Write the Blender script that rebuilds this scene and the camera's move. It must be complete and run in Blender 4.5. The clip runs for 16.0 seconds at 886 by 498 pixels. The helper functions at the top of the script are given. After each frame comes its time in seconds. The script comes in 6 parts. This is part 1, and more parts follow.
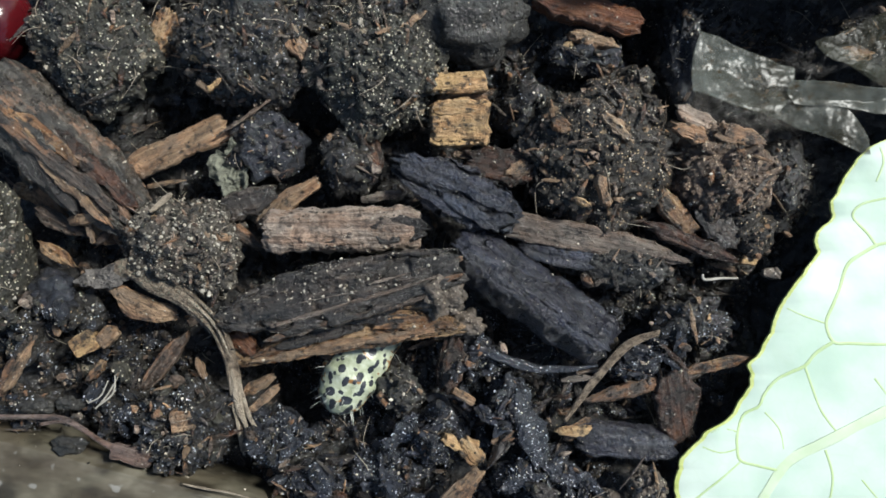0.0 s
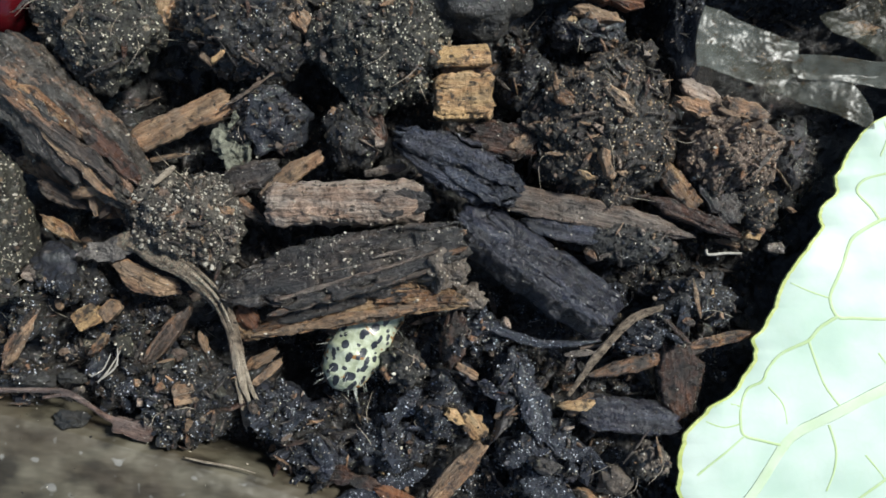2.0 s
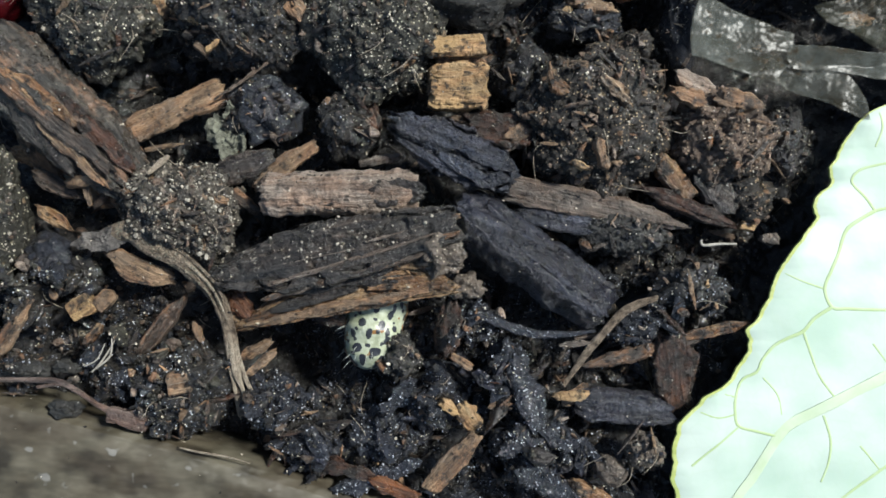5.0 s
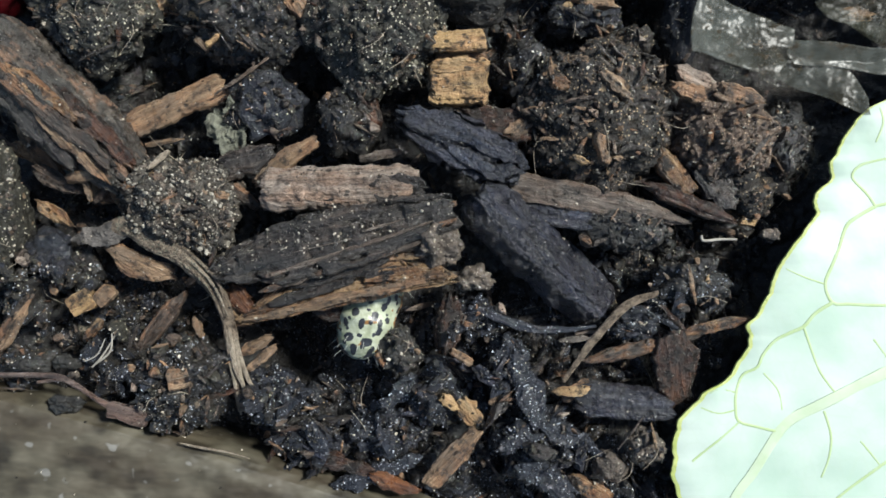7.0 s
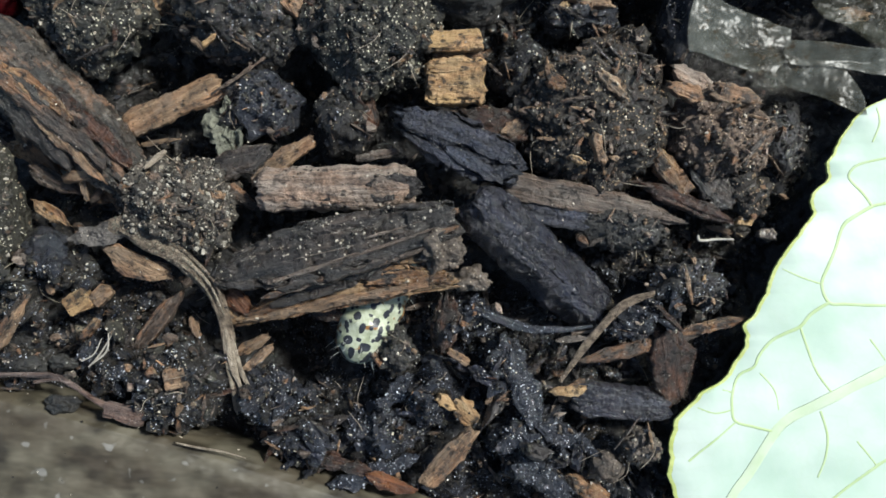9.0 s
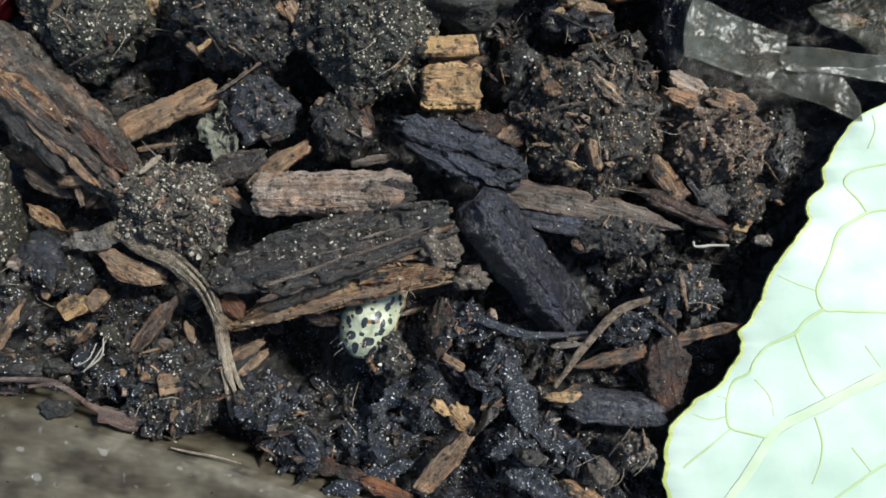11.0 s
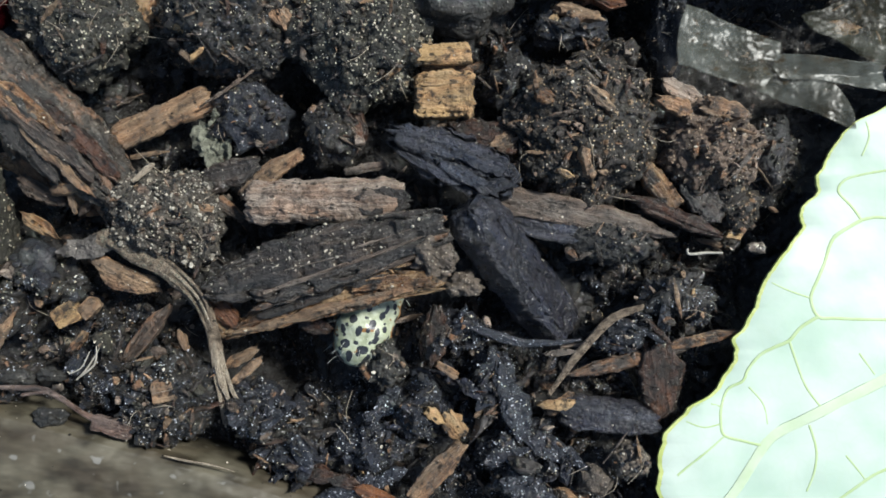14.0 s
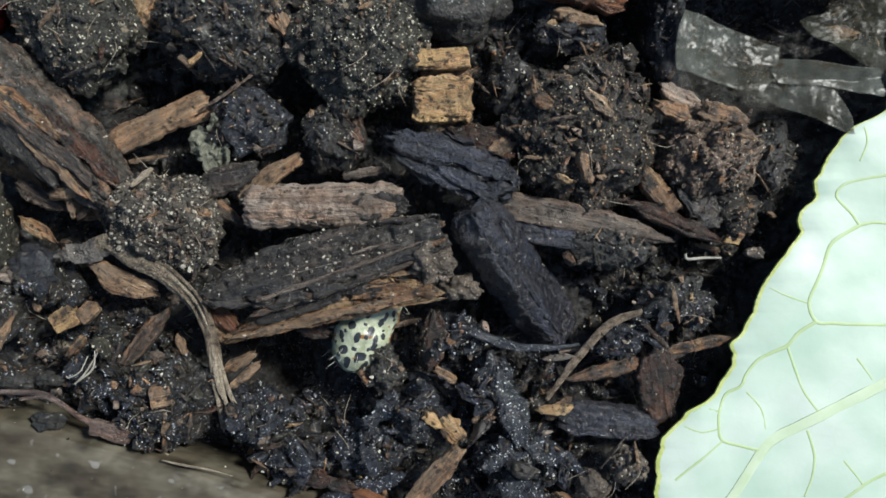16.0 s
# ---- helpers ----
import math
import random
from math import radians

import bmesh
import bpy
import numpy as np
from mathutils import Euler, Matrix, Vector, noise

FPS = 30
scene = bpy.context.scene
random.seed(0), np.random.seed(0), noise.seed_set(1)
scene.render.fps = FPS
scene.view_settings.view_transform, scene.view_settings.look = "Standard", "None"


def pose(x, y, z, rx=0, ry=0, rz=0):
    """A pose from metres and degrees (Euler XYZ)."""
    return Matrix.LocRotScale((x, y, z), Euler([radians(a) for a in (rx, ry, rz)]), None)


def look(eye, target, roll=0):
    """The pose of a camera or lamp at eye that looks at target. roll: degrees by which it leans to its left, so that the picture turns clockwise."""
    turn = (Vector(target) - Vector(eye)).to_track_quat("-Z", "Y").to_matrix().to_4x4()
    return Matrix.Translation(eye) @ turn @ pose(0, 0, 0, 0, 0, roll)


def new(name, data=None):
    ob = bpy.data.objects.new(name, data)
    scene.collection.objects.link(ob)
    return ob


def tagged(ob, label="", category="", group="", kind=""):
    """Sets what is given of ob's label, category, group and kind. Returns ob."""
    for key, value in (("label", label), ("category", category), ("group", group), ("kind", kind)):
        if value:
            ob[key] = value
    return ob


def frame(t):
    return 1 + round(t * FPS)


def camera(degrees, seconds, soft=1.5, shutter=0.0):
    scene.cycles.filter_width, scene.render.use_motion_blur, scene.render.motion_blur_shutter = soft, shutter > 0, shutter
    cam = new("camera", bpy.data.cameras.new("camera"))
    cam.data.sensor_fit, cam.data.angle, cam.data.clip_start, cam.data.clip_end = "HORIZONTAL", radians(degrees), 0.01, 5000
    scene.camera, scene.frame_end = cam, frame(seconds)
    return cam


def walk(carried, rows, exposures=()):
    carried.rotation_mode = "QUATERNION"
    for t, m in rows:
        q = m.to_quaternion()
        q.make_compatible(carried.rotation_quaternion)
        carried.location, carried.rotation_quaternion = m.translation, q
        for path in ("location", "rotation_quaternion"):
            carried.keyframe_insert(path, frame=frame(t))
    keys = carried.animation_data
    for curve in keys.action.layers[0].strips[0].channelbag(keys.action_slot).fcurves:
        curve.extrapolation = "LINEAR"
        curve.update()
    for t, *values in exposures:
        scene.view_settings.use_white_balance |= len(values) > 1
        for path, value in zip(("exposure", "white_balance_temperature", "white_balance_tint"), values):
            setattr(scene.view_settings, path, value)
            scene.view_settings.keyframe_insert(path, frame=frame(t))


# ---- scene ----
from mathutils.bvhtree import BVHTree

cam = camera(62, 16.0, soft=1.6)
walk(cam, [
    (0, pose(-0.00000, -0.00000, 0.06657, 0, 0, 0.000)),
    (0.5, pose(-0.00017, -0.00077, 0.06654, 0, 0, 0.021)),
    (1, pose(-0.00007, -0.00096, 0.06657, 0, 0, 0.100)),
    (1.5, pose(-0.00015, -0.00168, 0.06651, 0, 0, 0.065)),
    (2, pose(-0.00029, -0.00227, 0.06647, 0, 0, 0.111)),
    (2.5, pose(-0.00013, -0.00227, 0.06651, 0, 0, 0.145)),
    (3, pose(-0.00021, -0.00282, 0.06650, 0, 0, 0.202)),
    (3.5, pose(0.00013, -0.00274, 0.06647, 0, 0, 0.156)),
    (4, pose(0.00011, -0.00289, 0.06642, 0, 0, 0.122)),
    (6.5, pose(0.00033, -0.00334, 0.06642, 0, 0, 0.300)),
    (7, pose(0.00016, -0.00354, 0.06640, 0, 0, 0.198)),
    (7.5, pose(0.00012, -0.00378, 0.06646, 0, 0, 0.190)),
    (8, pose(0.00018, -0.00362, 0.06641, 0, 0, 0.205)),
    (8.5, pose(0.00044, -0.00323, 0.06644, 0, 0, 0.187)),
    (9, pose(0.00046, -0.00355, 0.06640, 0, 0, 0.217)),
    (11.5, pose(0.00092, -0.00301, 0.06636, 0, 0, 0.346)),
    (12, pose(0.00084, -0.00322, 0.06633, 0, 0, 0.343)),
    (12.5, pose(0.00088, -0.00304, 0.06636, 0, 0, 0.307)),
    (13, pose(0.00112, -0.00270, 0.06635, 0, 0, 0.326)),
    (13.5, pose(0.00135, -0.00261, 0.06632, 0, 0, 0.306)),
    (14, pose(0.00144, -0.00239, 0.06631, 0, 0, 0.305)),
    (14.5, pose(0.00159, -0.00206, 0.06634, 0, 0, 0.355)),
    (15, pose(0.00160, -0.00196, 0.06637, 0, 0, 0.367)),
    (15.5, pose(0.00159, -0.00197, 0.06633, 0, 0, 0.359)),
    (16, pose(0.00159, -0.00197, 0.06633, 0, 0, 0.359)),
], exposures=[(0, 0.58), (14.5, 0.58), (15.5, 0.49), (16, 0.37)])

# ---- light ----
world = bpy.data.worlds.new("sky")
world.use_nodes = True
scene.world = world
sky = world.node_tree.nodes.new("ShaderNodeTexSky")
sky.sky_type, sky.sun_disc = "NISHITA", False
sky.sun_elevation, sky.sun_rotation = radians(46), radians(60)
world.node_tree.links.new(sky.outputs[0], world.node_tree.nodes["Background"].inputs[0])
world.node_tree.nodes["Background"].inputs[1].default_value = 0.085
sun = new("sun", bpy.data.lights.new("sun", "SUN"))
sun.data.energy, sun.data.angle, sun.data.color = 4.8, radians(9), (1.0, 0.985, 0.95)
sun.matrix_basis = look((0.52, 0.30, 0.62), (0, 0, 0))
scene.view_settings.use_white_balance = True
scene.view_settings.white_balance_temperature, scene.view_settings.white_balance_tint = 6480, 6

# ---- tools: all plan numbers below are millimetres ----
rng = np.random.default_rng(7)
GRAD = rng.normal(size=(256, 3))
GRAD /= np.linalg.norm(GRAD, axis=1)[:, None]
PERM = np.concatenate([rng.permutation(256)] * 3)


def perlin(p):
    """Gradient noise, about -0.7 to 0.7, for an array of points."""
    i = np.floor(p).astype(int)
    f = p - i
    u = f * f * f * (f * (f * 6 - 15) + 10)
    i &= 255
    out = 0
    for c in range(8):
        o = np.array([c & 1, c >> 1 & 1, c >> 2 & 1])
        j = i + o
        h = PERM[PERM[PERM[j[:, 0]] + j[:, 1]] + j[:, 2]]
        w = np.prod(np.where(o, u, 1 - u), axis=1)
        out = out + w * np.einsum("ij,ij->i", GRAD[h & 255], f - o)
    return out


def fbm(p, octaves=4, gain=0.5):
    a, s, out = 1.0, 1.0, 0
    for k in range(octaves):
        out = out + a * perlin(p * s + 17.3 * k)
        a, s = a * gain, s * 2.03
    return out


def worley(p):
    """Distance to the nearest of scattered points, one to a cell."""
    i = np.floor(p).astype(int)
    best = np.full(len(p), 9.0)
    for c in range(27):
        j = i + np.array([c % 3 - 1, c // 3 % 3 - 1, c // 9 - 1])
        h = PERM[PERM[PERM[j[:, 0] & 255] + (j[:, 1] & 255)] + (j[:, 2] & 255)]
        best = np.minimum(best, ((j + 0.5 + 0.45 * GRAD[h & 255] - p) ** 2).sum(1))
    return np.sqrt(best)


def mesh_from(name, verts, faces, mats, index=None, smooth=True):
    """A mesh from numpy vertices in millimetres and an array of equal-sided faces."""
    me = bpy.data.meshes.new(name)
    n, k = faces.shape
    me.vertices.add(len(verts))
    me.vertices.foreach_set("co", (np.asarray(verts) * 0.001).ravel())
    me.loops.add(n * k)
    me.loops.foreach_set("vertex_index", faces.ravel().astype(np.int32))
    me.polygons.add(n)
    me.polygons.foreach_set("loop_start", np.arange(0, n * k, k, dtype=np.int32))
    me.polygons.foreach_set("use_smooth", np.full(n, smooth))
    for m in mats:
        me.materials.append(m)
    if index is not None:
        me.polygons.foreach_set("material_index", np.asarray(index, dtype=np.int32))
    me.update(calc_edges=True)
    me.validate()
    return me


def mm(x, y, z, rx=0, ry=0, rz=0):
    return pose(x * 0.001, y * 0.001, z * 0.001, rx, ry, rz)


def part(name, me, parent, label=""):
    ob = new(name, me)
    ob.parent = parent
    return tagged(ob, label)


def tube_faces(nu, nt):
    a = np.arange(nu - 1)[:, None] * nt
    b = np.arange(nt)[None, :]
    c = (b + 1) % nt
    return np.stack([a + b, a + c, a + nt + c, a + nt + b], -1).reshape(-1, 4)


def grid_faces(nu, nv):
    a = np.arange(nu - 1)[:, None] * nv
    b = np.arange(nv - 1)[None, :]
    return np.stack([a + b, a + nv + b, a + nv + b + 1, a + b + 1], -1).reshape(-1, 4)


# ---- materials ----
def shader(name):
    m = bpy.data.materials.new(name)
    m.use_nodes = True
    t = m.node_tree
    return m, t, t.nodes["Principled BSDF"]


def add(t, kind, **inputs):
    n = t.nodes.new(kind)
    for key, value in inputs.items():
        n.inputs[key.replace("_", " ")].default_value = value
    return n


def coords(t, sx, sy, sz, rand=True):
    """Object coordinates in millimetres times a scale, shifted from object to object."""
    tc, mp = t.nodes.new("ShaderNodeTexCoord"), t.nodes.new("ShaderNodeMapping")
    mp.inputs["Scale"].default_value = (1000 * sx, 1000 * sy, 1000 * sz)
    t.links.new(tc.outputs["Object"], mp.inputs["Vector"])
    if rand:
        info = t.nodes.new("ShaderNodeObjectInfo")
        mul = t.nodes.new("ShaderNodeMath")
        mul.operation = "MULTIPLY"
        mul.inputs[1].default_value = 90.0
        t.links.new(info.outputs["Random"], mul.inputs[0])
        t.links.new(mul.outputs[0], mp.inputs["Location"])
    return mp.outputs[0]


def noise_tex(t, vec, scale, detail=4.0, rough=0.55):
    n = add(t, "ShaderNodeTexNoise", Scale=scale, Detail=detail, Roughness=rough)
    t.links.new(vec, n.inputs["Vector"])
    return n.outputs[0]


def ramp(t, fac, *stops):
    r = t.nodes.new("ShaderNodeValToRGB")
    e = r.color_ramp.elements
    while len(e) < len(stops):
        e.new(0.5)
    for k, (pos, c) in enumerate(stops):
        e[k].position = pos
        e[k].color = (c, c, c, 1) if isinstance(c, (int, float)) else (*c, 1)
    t.links.new(fac, r.inputs[0])
    return r.outputs[0]


def mix(t, fac, a, b):
    n = t.nodes.new("ShaderNodeMix")
    n.data_type = "RGBA"
    for sock, v in ((n.inputs[0], fac), (n.inputs[6], a), (n.inputs[7], b)):
        if isinstance(v, (int, float)):
            sock.default_value = v
        elif isinstance(v, tuple):
            sock.default_value = (*v, 1)
        else:
            t.links.new(v, sock)
    return n.outputs[2]


def math_node(t, op, a, b):
    n = t.nodes.new("ShaderNodeMath")
    n.operation = op
    for sock, v in zip(n.inputs, (a, b)):
        if isinstance(v, (int, float)):
            sock.default_value = v
        else:
            t.links.new(v, sock)
    return n.outputs[0]


def bump(t, height, b, distance=0.0002, strength=1.0):
    n = add(t, "ShaderNodeBump", Strength=strength, Distance=distance)
    t.links.new(height, n.inputs["Height"])
    t.links.new(n.outputs[0], b.inputs["Normal"])
    t.links.new(n.outputs[0], b.inputs["Coat Normal"])


def glint(t, vec, b, weight, rough, scale=1.6, distance=0.0007):
    """A film of water that follows the coarser grain."""
    n = add(t, "ShaderNodeBump", Strength=1.0, Distance=distance)
    t.links.new(noise_tex(t, vec, scale, 3, 0.6), n.inputs["Height"])
    t.links.new(n.outputs[0], b.inputs["Coat Normal"])
    b.inputs["Coat Weight"].default_value, b.inputs["Coat Roughness"].default_value = weight, rough


def soil(name, dark, light, speck, amount=0.12, wet=0.5, glitter=3.4):
    """Humus: two scales of tone, pale mineral specks, wet glossy patches."""
    m, t, b = shader(name)
    v = coords(t, 1, 1, 1)
    base = ramp(t, noise_tex(t, v, 0.9, 6, 0.65), (0.3, dark), (0.72, light))
    vo = add(t, "ShaderNodeTexVoronoi", Scale=3.4, Randomness=1.0)
    t.links.new(v, vo.inputs["Vector"])
    near = ramp(t, vo.outputs["Distance"], (0.22, 1.0), (0.34, 0.0))
    sep = t.nodes.new("ShaderNodeSeparateColor")
    t.links.new(vo.outputs["Color"], sep.inputs[0])
    pick = ramp(t, sep.outputs[0], (1 - amount - 0.01, 0.0), (1 - amount, 1.0))
    fac = math_node(t, "MULTIPLY", near, pick)
    crumb = add(t, "ShaderNodeTexVoronoi", Scale=1.25, Randomness=1.0)
    t.links.new(v, crumb.inputs["Vector"])
    sep2 = t.nodes.new("ShaderNodeSeparateColor")
    t.links.new(crumb.outputs["Color"], sep2.inputs[0])
    pick2 = ramp(t, sep2.outputs[0], (1 - 0.75 * amount - 0.03, 0.0), (1 - 0.75 * amount, 1.0))
    body = ramp(t, math_node(t, "ADD", crumb.outputs["Distance"], math_node(t, "MULTIPLY", noise_tex(t, v, 3.0, 3), 0.35)), (0.44, 0.8), (0.60, 0.0))
    tint = mix(t, sep2.outputs[1], tuple(0.55 * c for c in speck), (0.5 * speck[0], 0.36 * speck[1], 0.28 * speck[2]))
    base = mix(t, math_node(t, "MULTIPLY", body, pick2), base, tint)
    t.links.new(mix(t, fac, base, speck), b.inputs["Base Color"])
    rough = ramp(t, noise_tex(t, v, 1.7, 3), (0.38, 0.4), (0.62, 0.8))
    t.links.new(rough, b.inputs["Roughness"])
    b.inputs["Specular IOR Level"].default_value = 0.35
    h = math_node(t, "ADD", noise_tex(t, v, 2.4, 6, 0.75), math_node(t, "MULTIPLY", vo.outputs["Distance"], -0.45))
    bump(t, h, b, 0.0005)
    glint(t, v, b, min(1.0, 0.3 + 0.8 * wet), 0.11, glitter, 0.00022)
    b.inputs["Coat IOR"].default_value = 1.52
    return m


def wood(name, dark, mid, light, dirt=0.4, gloss=0.6, grain=1.0, shine=0.18, pits=0.5, patch=None, spots=0.16):
    """Weathered wood, fibres along x, soil smeared into it."""
    m, t, b = shader(name)
    v = coords(t, 0.22, 2.6 * grain, 2.6 * grain)
    w = coords(t, 1, 1, 1)
    fibre = noise_tex(t, v, 1.0, 6, 0.65)
    base = ramp(t, fibre, (0.3, dark), (0.5, mid), (0.72, light))
    blotch = ramp(t, noise_tex(t, w, 0.35, 4, 0.6), (0.4, 0.45), (0.65, 1.1))
    mulr = t.nodes.new("ShaderNodeMix")
    mulr.data_type, mulr.blend_type = "RGBA", "MULTIPLY"
    mulr.inputs[0].default_value = 0.8
    t.links.new(base, mulr.inputs[6])
    t.links.new(blotch, mulr.inputs[7])
    warm = t.nodes.new("ShaderNodeMix")
    warm.data_type, warm.blend_type = "RGBA", "MULTIPLY"
    warm.inputs[7].default_value = (1.14, 0.93, 0.80, 1)
    t.links.new(ramp(t, noise_tex(t, coords(t, 0.35, 1.0, 1.0), 0.6, 3, 0.6), (0.42, 0.0), (0.62, 0.85)), warm.inputs[0])
    t.links.new(mulr.outputs[2], warm.inputs[6])
    smear = ramp(t, noise_tex(t, w, 0.8, 7, 0.7), (0.62 - 0.3 * dirt, 0.0), (0.74 - 0.3 * dirt, 1.0))
    col = mix(t, math_node(t, "MULTIPLY", smear, min(1.0, 0.5 + dirt)), warm.outputs[2], (0.018, 0.014, 0.011))
    if patch:
        col = mix(t, ramp(t, noise_tex(t, coords(t, 0.45, 1, 1), 0.5, 7, 0.72), (0.52, 0.0), (0.60, 0.9)), col, patch)
    vo = add(t, "ShaderNodeTexVoronoi", Scale=1.7, Randomness=1.0)
    t.links.new(coords(t, 0.7, 1.1, 1.1), vo.inputs["Vector"])
    sep = t.nodes.new("ShaderNodeSeparateColor")
    t.links.new(vo.outputs["Color"], sep.inputs[0])
    pit = math_node(t, "MULTIPLY", ramp(t, vo.outputs["Distance"], (0.16, 1.0), (0.36, 0.0)), ramp(t, sep.outputs[0], (1 - spots - 0.02, 0.0), (1 - spots, 0.85)))
    col = mix(t, pit, col, (0.014, 0.011, 0.009))
    t.links.new(col, b.inputs["Base Color"])
    t.links.new(ramp(t, noise_tex(t, w, 1.5, 3), (0.35, gloss - 0.28), (0.7, min(0.95, gloss + 0.2))), b.inputs["Roughness"])
    h = math_node(t, "ADD", math_node(t, "SUBTRACT", fibre, math_node(t, "MULTIPLY", pit, 0.35)), math_node(t, "MULTIPLY", noise_tex(t, w, 5.0 if pits < 1 else 2.6, 4, 0.7), pits))
    bump(t, h, b, 0.0006 if pits < 1 else 0.0013)
    glint(t, w, b, shine, 0.2, 2.4, 0.0003)
    return m


def plain(name, a, c, scale=0.8, rough=0.5, relief=0.0001):
    m, t, b = shader(name)
    v = coords(t, 1, 1, 1)
    t.links.new(ramp(t, noise_tex(t, v, scale, 5, 0.6), (0.3, a), (0.7, c)), b.inputs["Base Color"])
    b.inputs["Roughness"].default_value = rough
    bump(t, noise_tex(t, v, scale * 4, 4, 0.65), b, relief)
    return m


M_bed = soil("soil_black_moist", (0.0048, 0.0044, 0.004), (0.016, 0.0136, 0.0112), (0.16, 0.12, 0.085), 0.07, 0.7)
M_wet = soil("soil_wet_blue_black", (0.0033, 0.0040, 0.0064), (0.0125, 0.0148, 0.0235), (0.17, 0.165, 0.16), 0.08, 0.95, 4.2)
M_grey = soil("soil_clod_grey", (0.006615, 0.006143, 0.004347), (0.05292, 0.05009, 0.03738), (0.483, 0.4515, 0.3381), 0.30, 0.3)
M_brown = soil("soil_clod_brown", (0.0064, 0.0052, 0.00372), (0.0368, 0.0296, 0.02158), (0.38, 0.28, 0.1674), 0.32, 0.22)
M_claygrey = soil("soil_grey_brown_grit", (0.035, 0.028, 0.022), (0.17, 0.135, 0.105), (0.42, 0.36, 0.28), 0.28, 0.3)
M_pinksoil = soil("soil_clod_pinkish_brown", (0.026, 0.018, 0.012), (0.20, 0.14, 0.102), (0.42, 0.31, 0.21), 0.36, 0.1)
M_gravelly = soil("soil_clod_gravelly", (0.022, 0.019, 0.015), (0.105, 0.092, 0.074), (0.46, 0.42, 0.34), 0.34, 0.2)
M_smooth = soil("soil_lump_smooth", (0.016, 0.015, 0.013), (0.040, 0.038, 0.033), (0.3, 0.28, 0.26), 0.06, 0.3)
M_crumb = soil("soil_crumb", (0.0048, 0.004, 0.003312), (0.0192, 0.016, 0.01178), (0.22, 0.17, 0.1104), 0.12, 0.6)
M_char = wood("charred_wood", (0.009196, 0.009975, 0.01695), (0.02257, 0.02565, 0.04237), (0.05183, 0.05985, 0.09685), 0.25, 0.5, grain=0.5, shine=0.5, pits=1.3, spots=0.25)
M_strip = soil("gritty_wet_bark", (0.0038, 0.0046, 0.0072), (0.016, 0.019, 0.030), (0.24, 0.25, 0.29), 0.10, 1.0, 4.2)
M_bark = wood("black_bark", (0.00828, 0.009, 0.01341), (0.02815, 0.0342, 0.05365), (0.07618, 0.0927, 0.1408), 0.25, 0.5, grain=0.5, shine=0.3, pits=1.0, spots=0.3)
M_darkwood = wood("dark_brown_wood", (0.00624, 0.00507, 0.00429), (0.0234, 0.01989, 0.01716), (0.0897, 0.07644, 0.06396), 0.35, 0.45, grain=0.7, shine=0.4, spots=0.25)
M_logwood = wood("rotting_log_wood", (0.0125, 0.01, 0.008125), (0.0625, 0.05125, 0.0425), (0.1875, 0.1438, 0.11), 0.36, 0.5, patch=(0.20, 0.105, 0.055), spots=0.22)
M_branch = wood("black_rotting_bark", (0.0135, 0.01283, 0.01118), (0.054, 0.04995, 0.04223), (0.162, 0.1458, 0.118), 0.35, 0.45, shine=0.35, patch=(0.20, 0.115, 0.07), spots=0.25)
M_redwood = wood("red_brown_wood", (0.01716, 0.00858, 0.00624), (0.0546, 0.02808, 0.01794), (0.1404, 0.07644, 0.0468), 0.55, 0.4)
M_pink = wood("faded_pinkish_wood", (0.0742, 0.053, 0.04134), (0.265, 0.2067, 0.1643), (0.4876, 0.4028, 0.3286), 0.25, 0.55, patch=(0.31, 0.255, 0.21), spots=0.2)
M_tan = wood("tan_wood", (0.1062, 0.06136, 0.03304), (0.2714, 0.177, 0.1038), (0.472, 0.3304, 0.2006), 0.42, 0.6, patch=(0.17, 0.12, 0.08), spots=0.3)
M_straw = wood("straw_wood", (0.20, 0.115, 0.05), (0.42, 0.285, 0.145), (0.60, 0.45, 0.27), 0.45, 0.6, grain=0.6, shine=0.05, patch=(0.40, 0.26, 0.12), spots=0.34)
M_orange = wood("orange_brown_wood", (0.04025, 0.0207, 0.01035), (0.1955, 0.1058, 0.05175), (0.46, 0.299, 0.161), 0.5, 0.45, patch=(0.30, 0.20, 0.11), spots=0.28)
M_rust = wood("rust_orange_wood", (0.05, 0.016, 0.007), (0.135, 0.050, 0.018), (0.23, 0.10, 0.038), 0.12, 0.5)
M_greywood = wood("grey_brown_wood", (0.0385, 0.0308, 0.0264), (0.1375, 0.1122, 0.0924), (0.264, 0.22, 0.1815), 0.3, 0.5)
M_stem = plain("dry_stem", (0.034, 0.022, 0.014), (0.42, 0.33, 0.24), 1.7, 0.5, 0.0009)
M_stemlight = plain("pale_dry_fibre", (0.16, 0.125, 0.09), (0.40, 0.34, 0.26), 1.6, 0.5, 0.0004)
M_rootskin = wood("purplish_root_skin", (0.045, 0.030, 0.026), (0.13, 0.092, 0.078), (0.27, 0.205, 0.175), 0.2, 0.5)
M_scrap = plain("grey_dry_leaf", (0.030, 0.027, 0.025), (0.125, 0.112, 0.10), 0.9, 0.5, 0.0003)
M_gravel = plain("grey_gravel", (0.10, 0.09, 0.075), (0.38, 0.35, 0.29), 1.4, 0.4)
# Pale colour of the grains that imitate glints on wet soil.
M_glint_grit = plain("pale_glint_dots", (0.08, 0.085, 0.10), (0.52, 0.54, 0.60), 2.5, 0.1)
M_sand = plain("sand_grain", (0.20, 0.17, 0.13), (0.62, 0.56, 0.46), 3.0, 0.35)
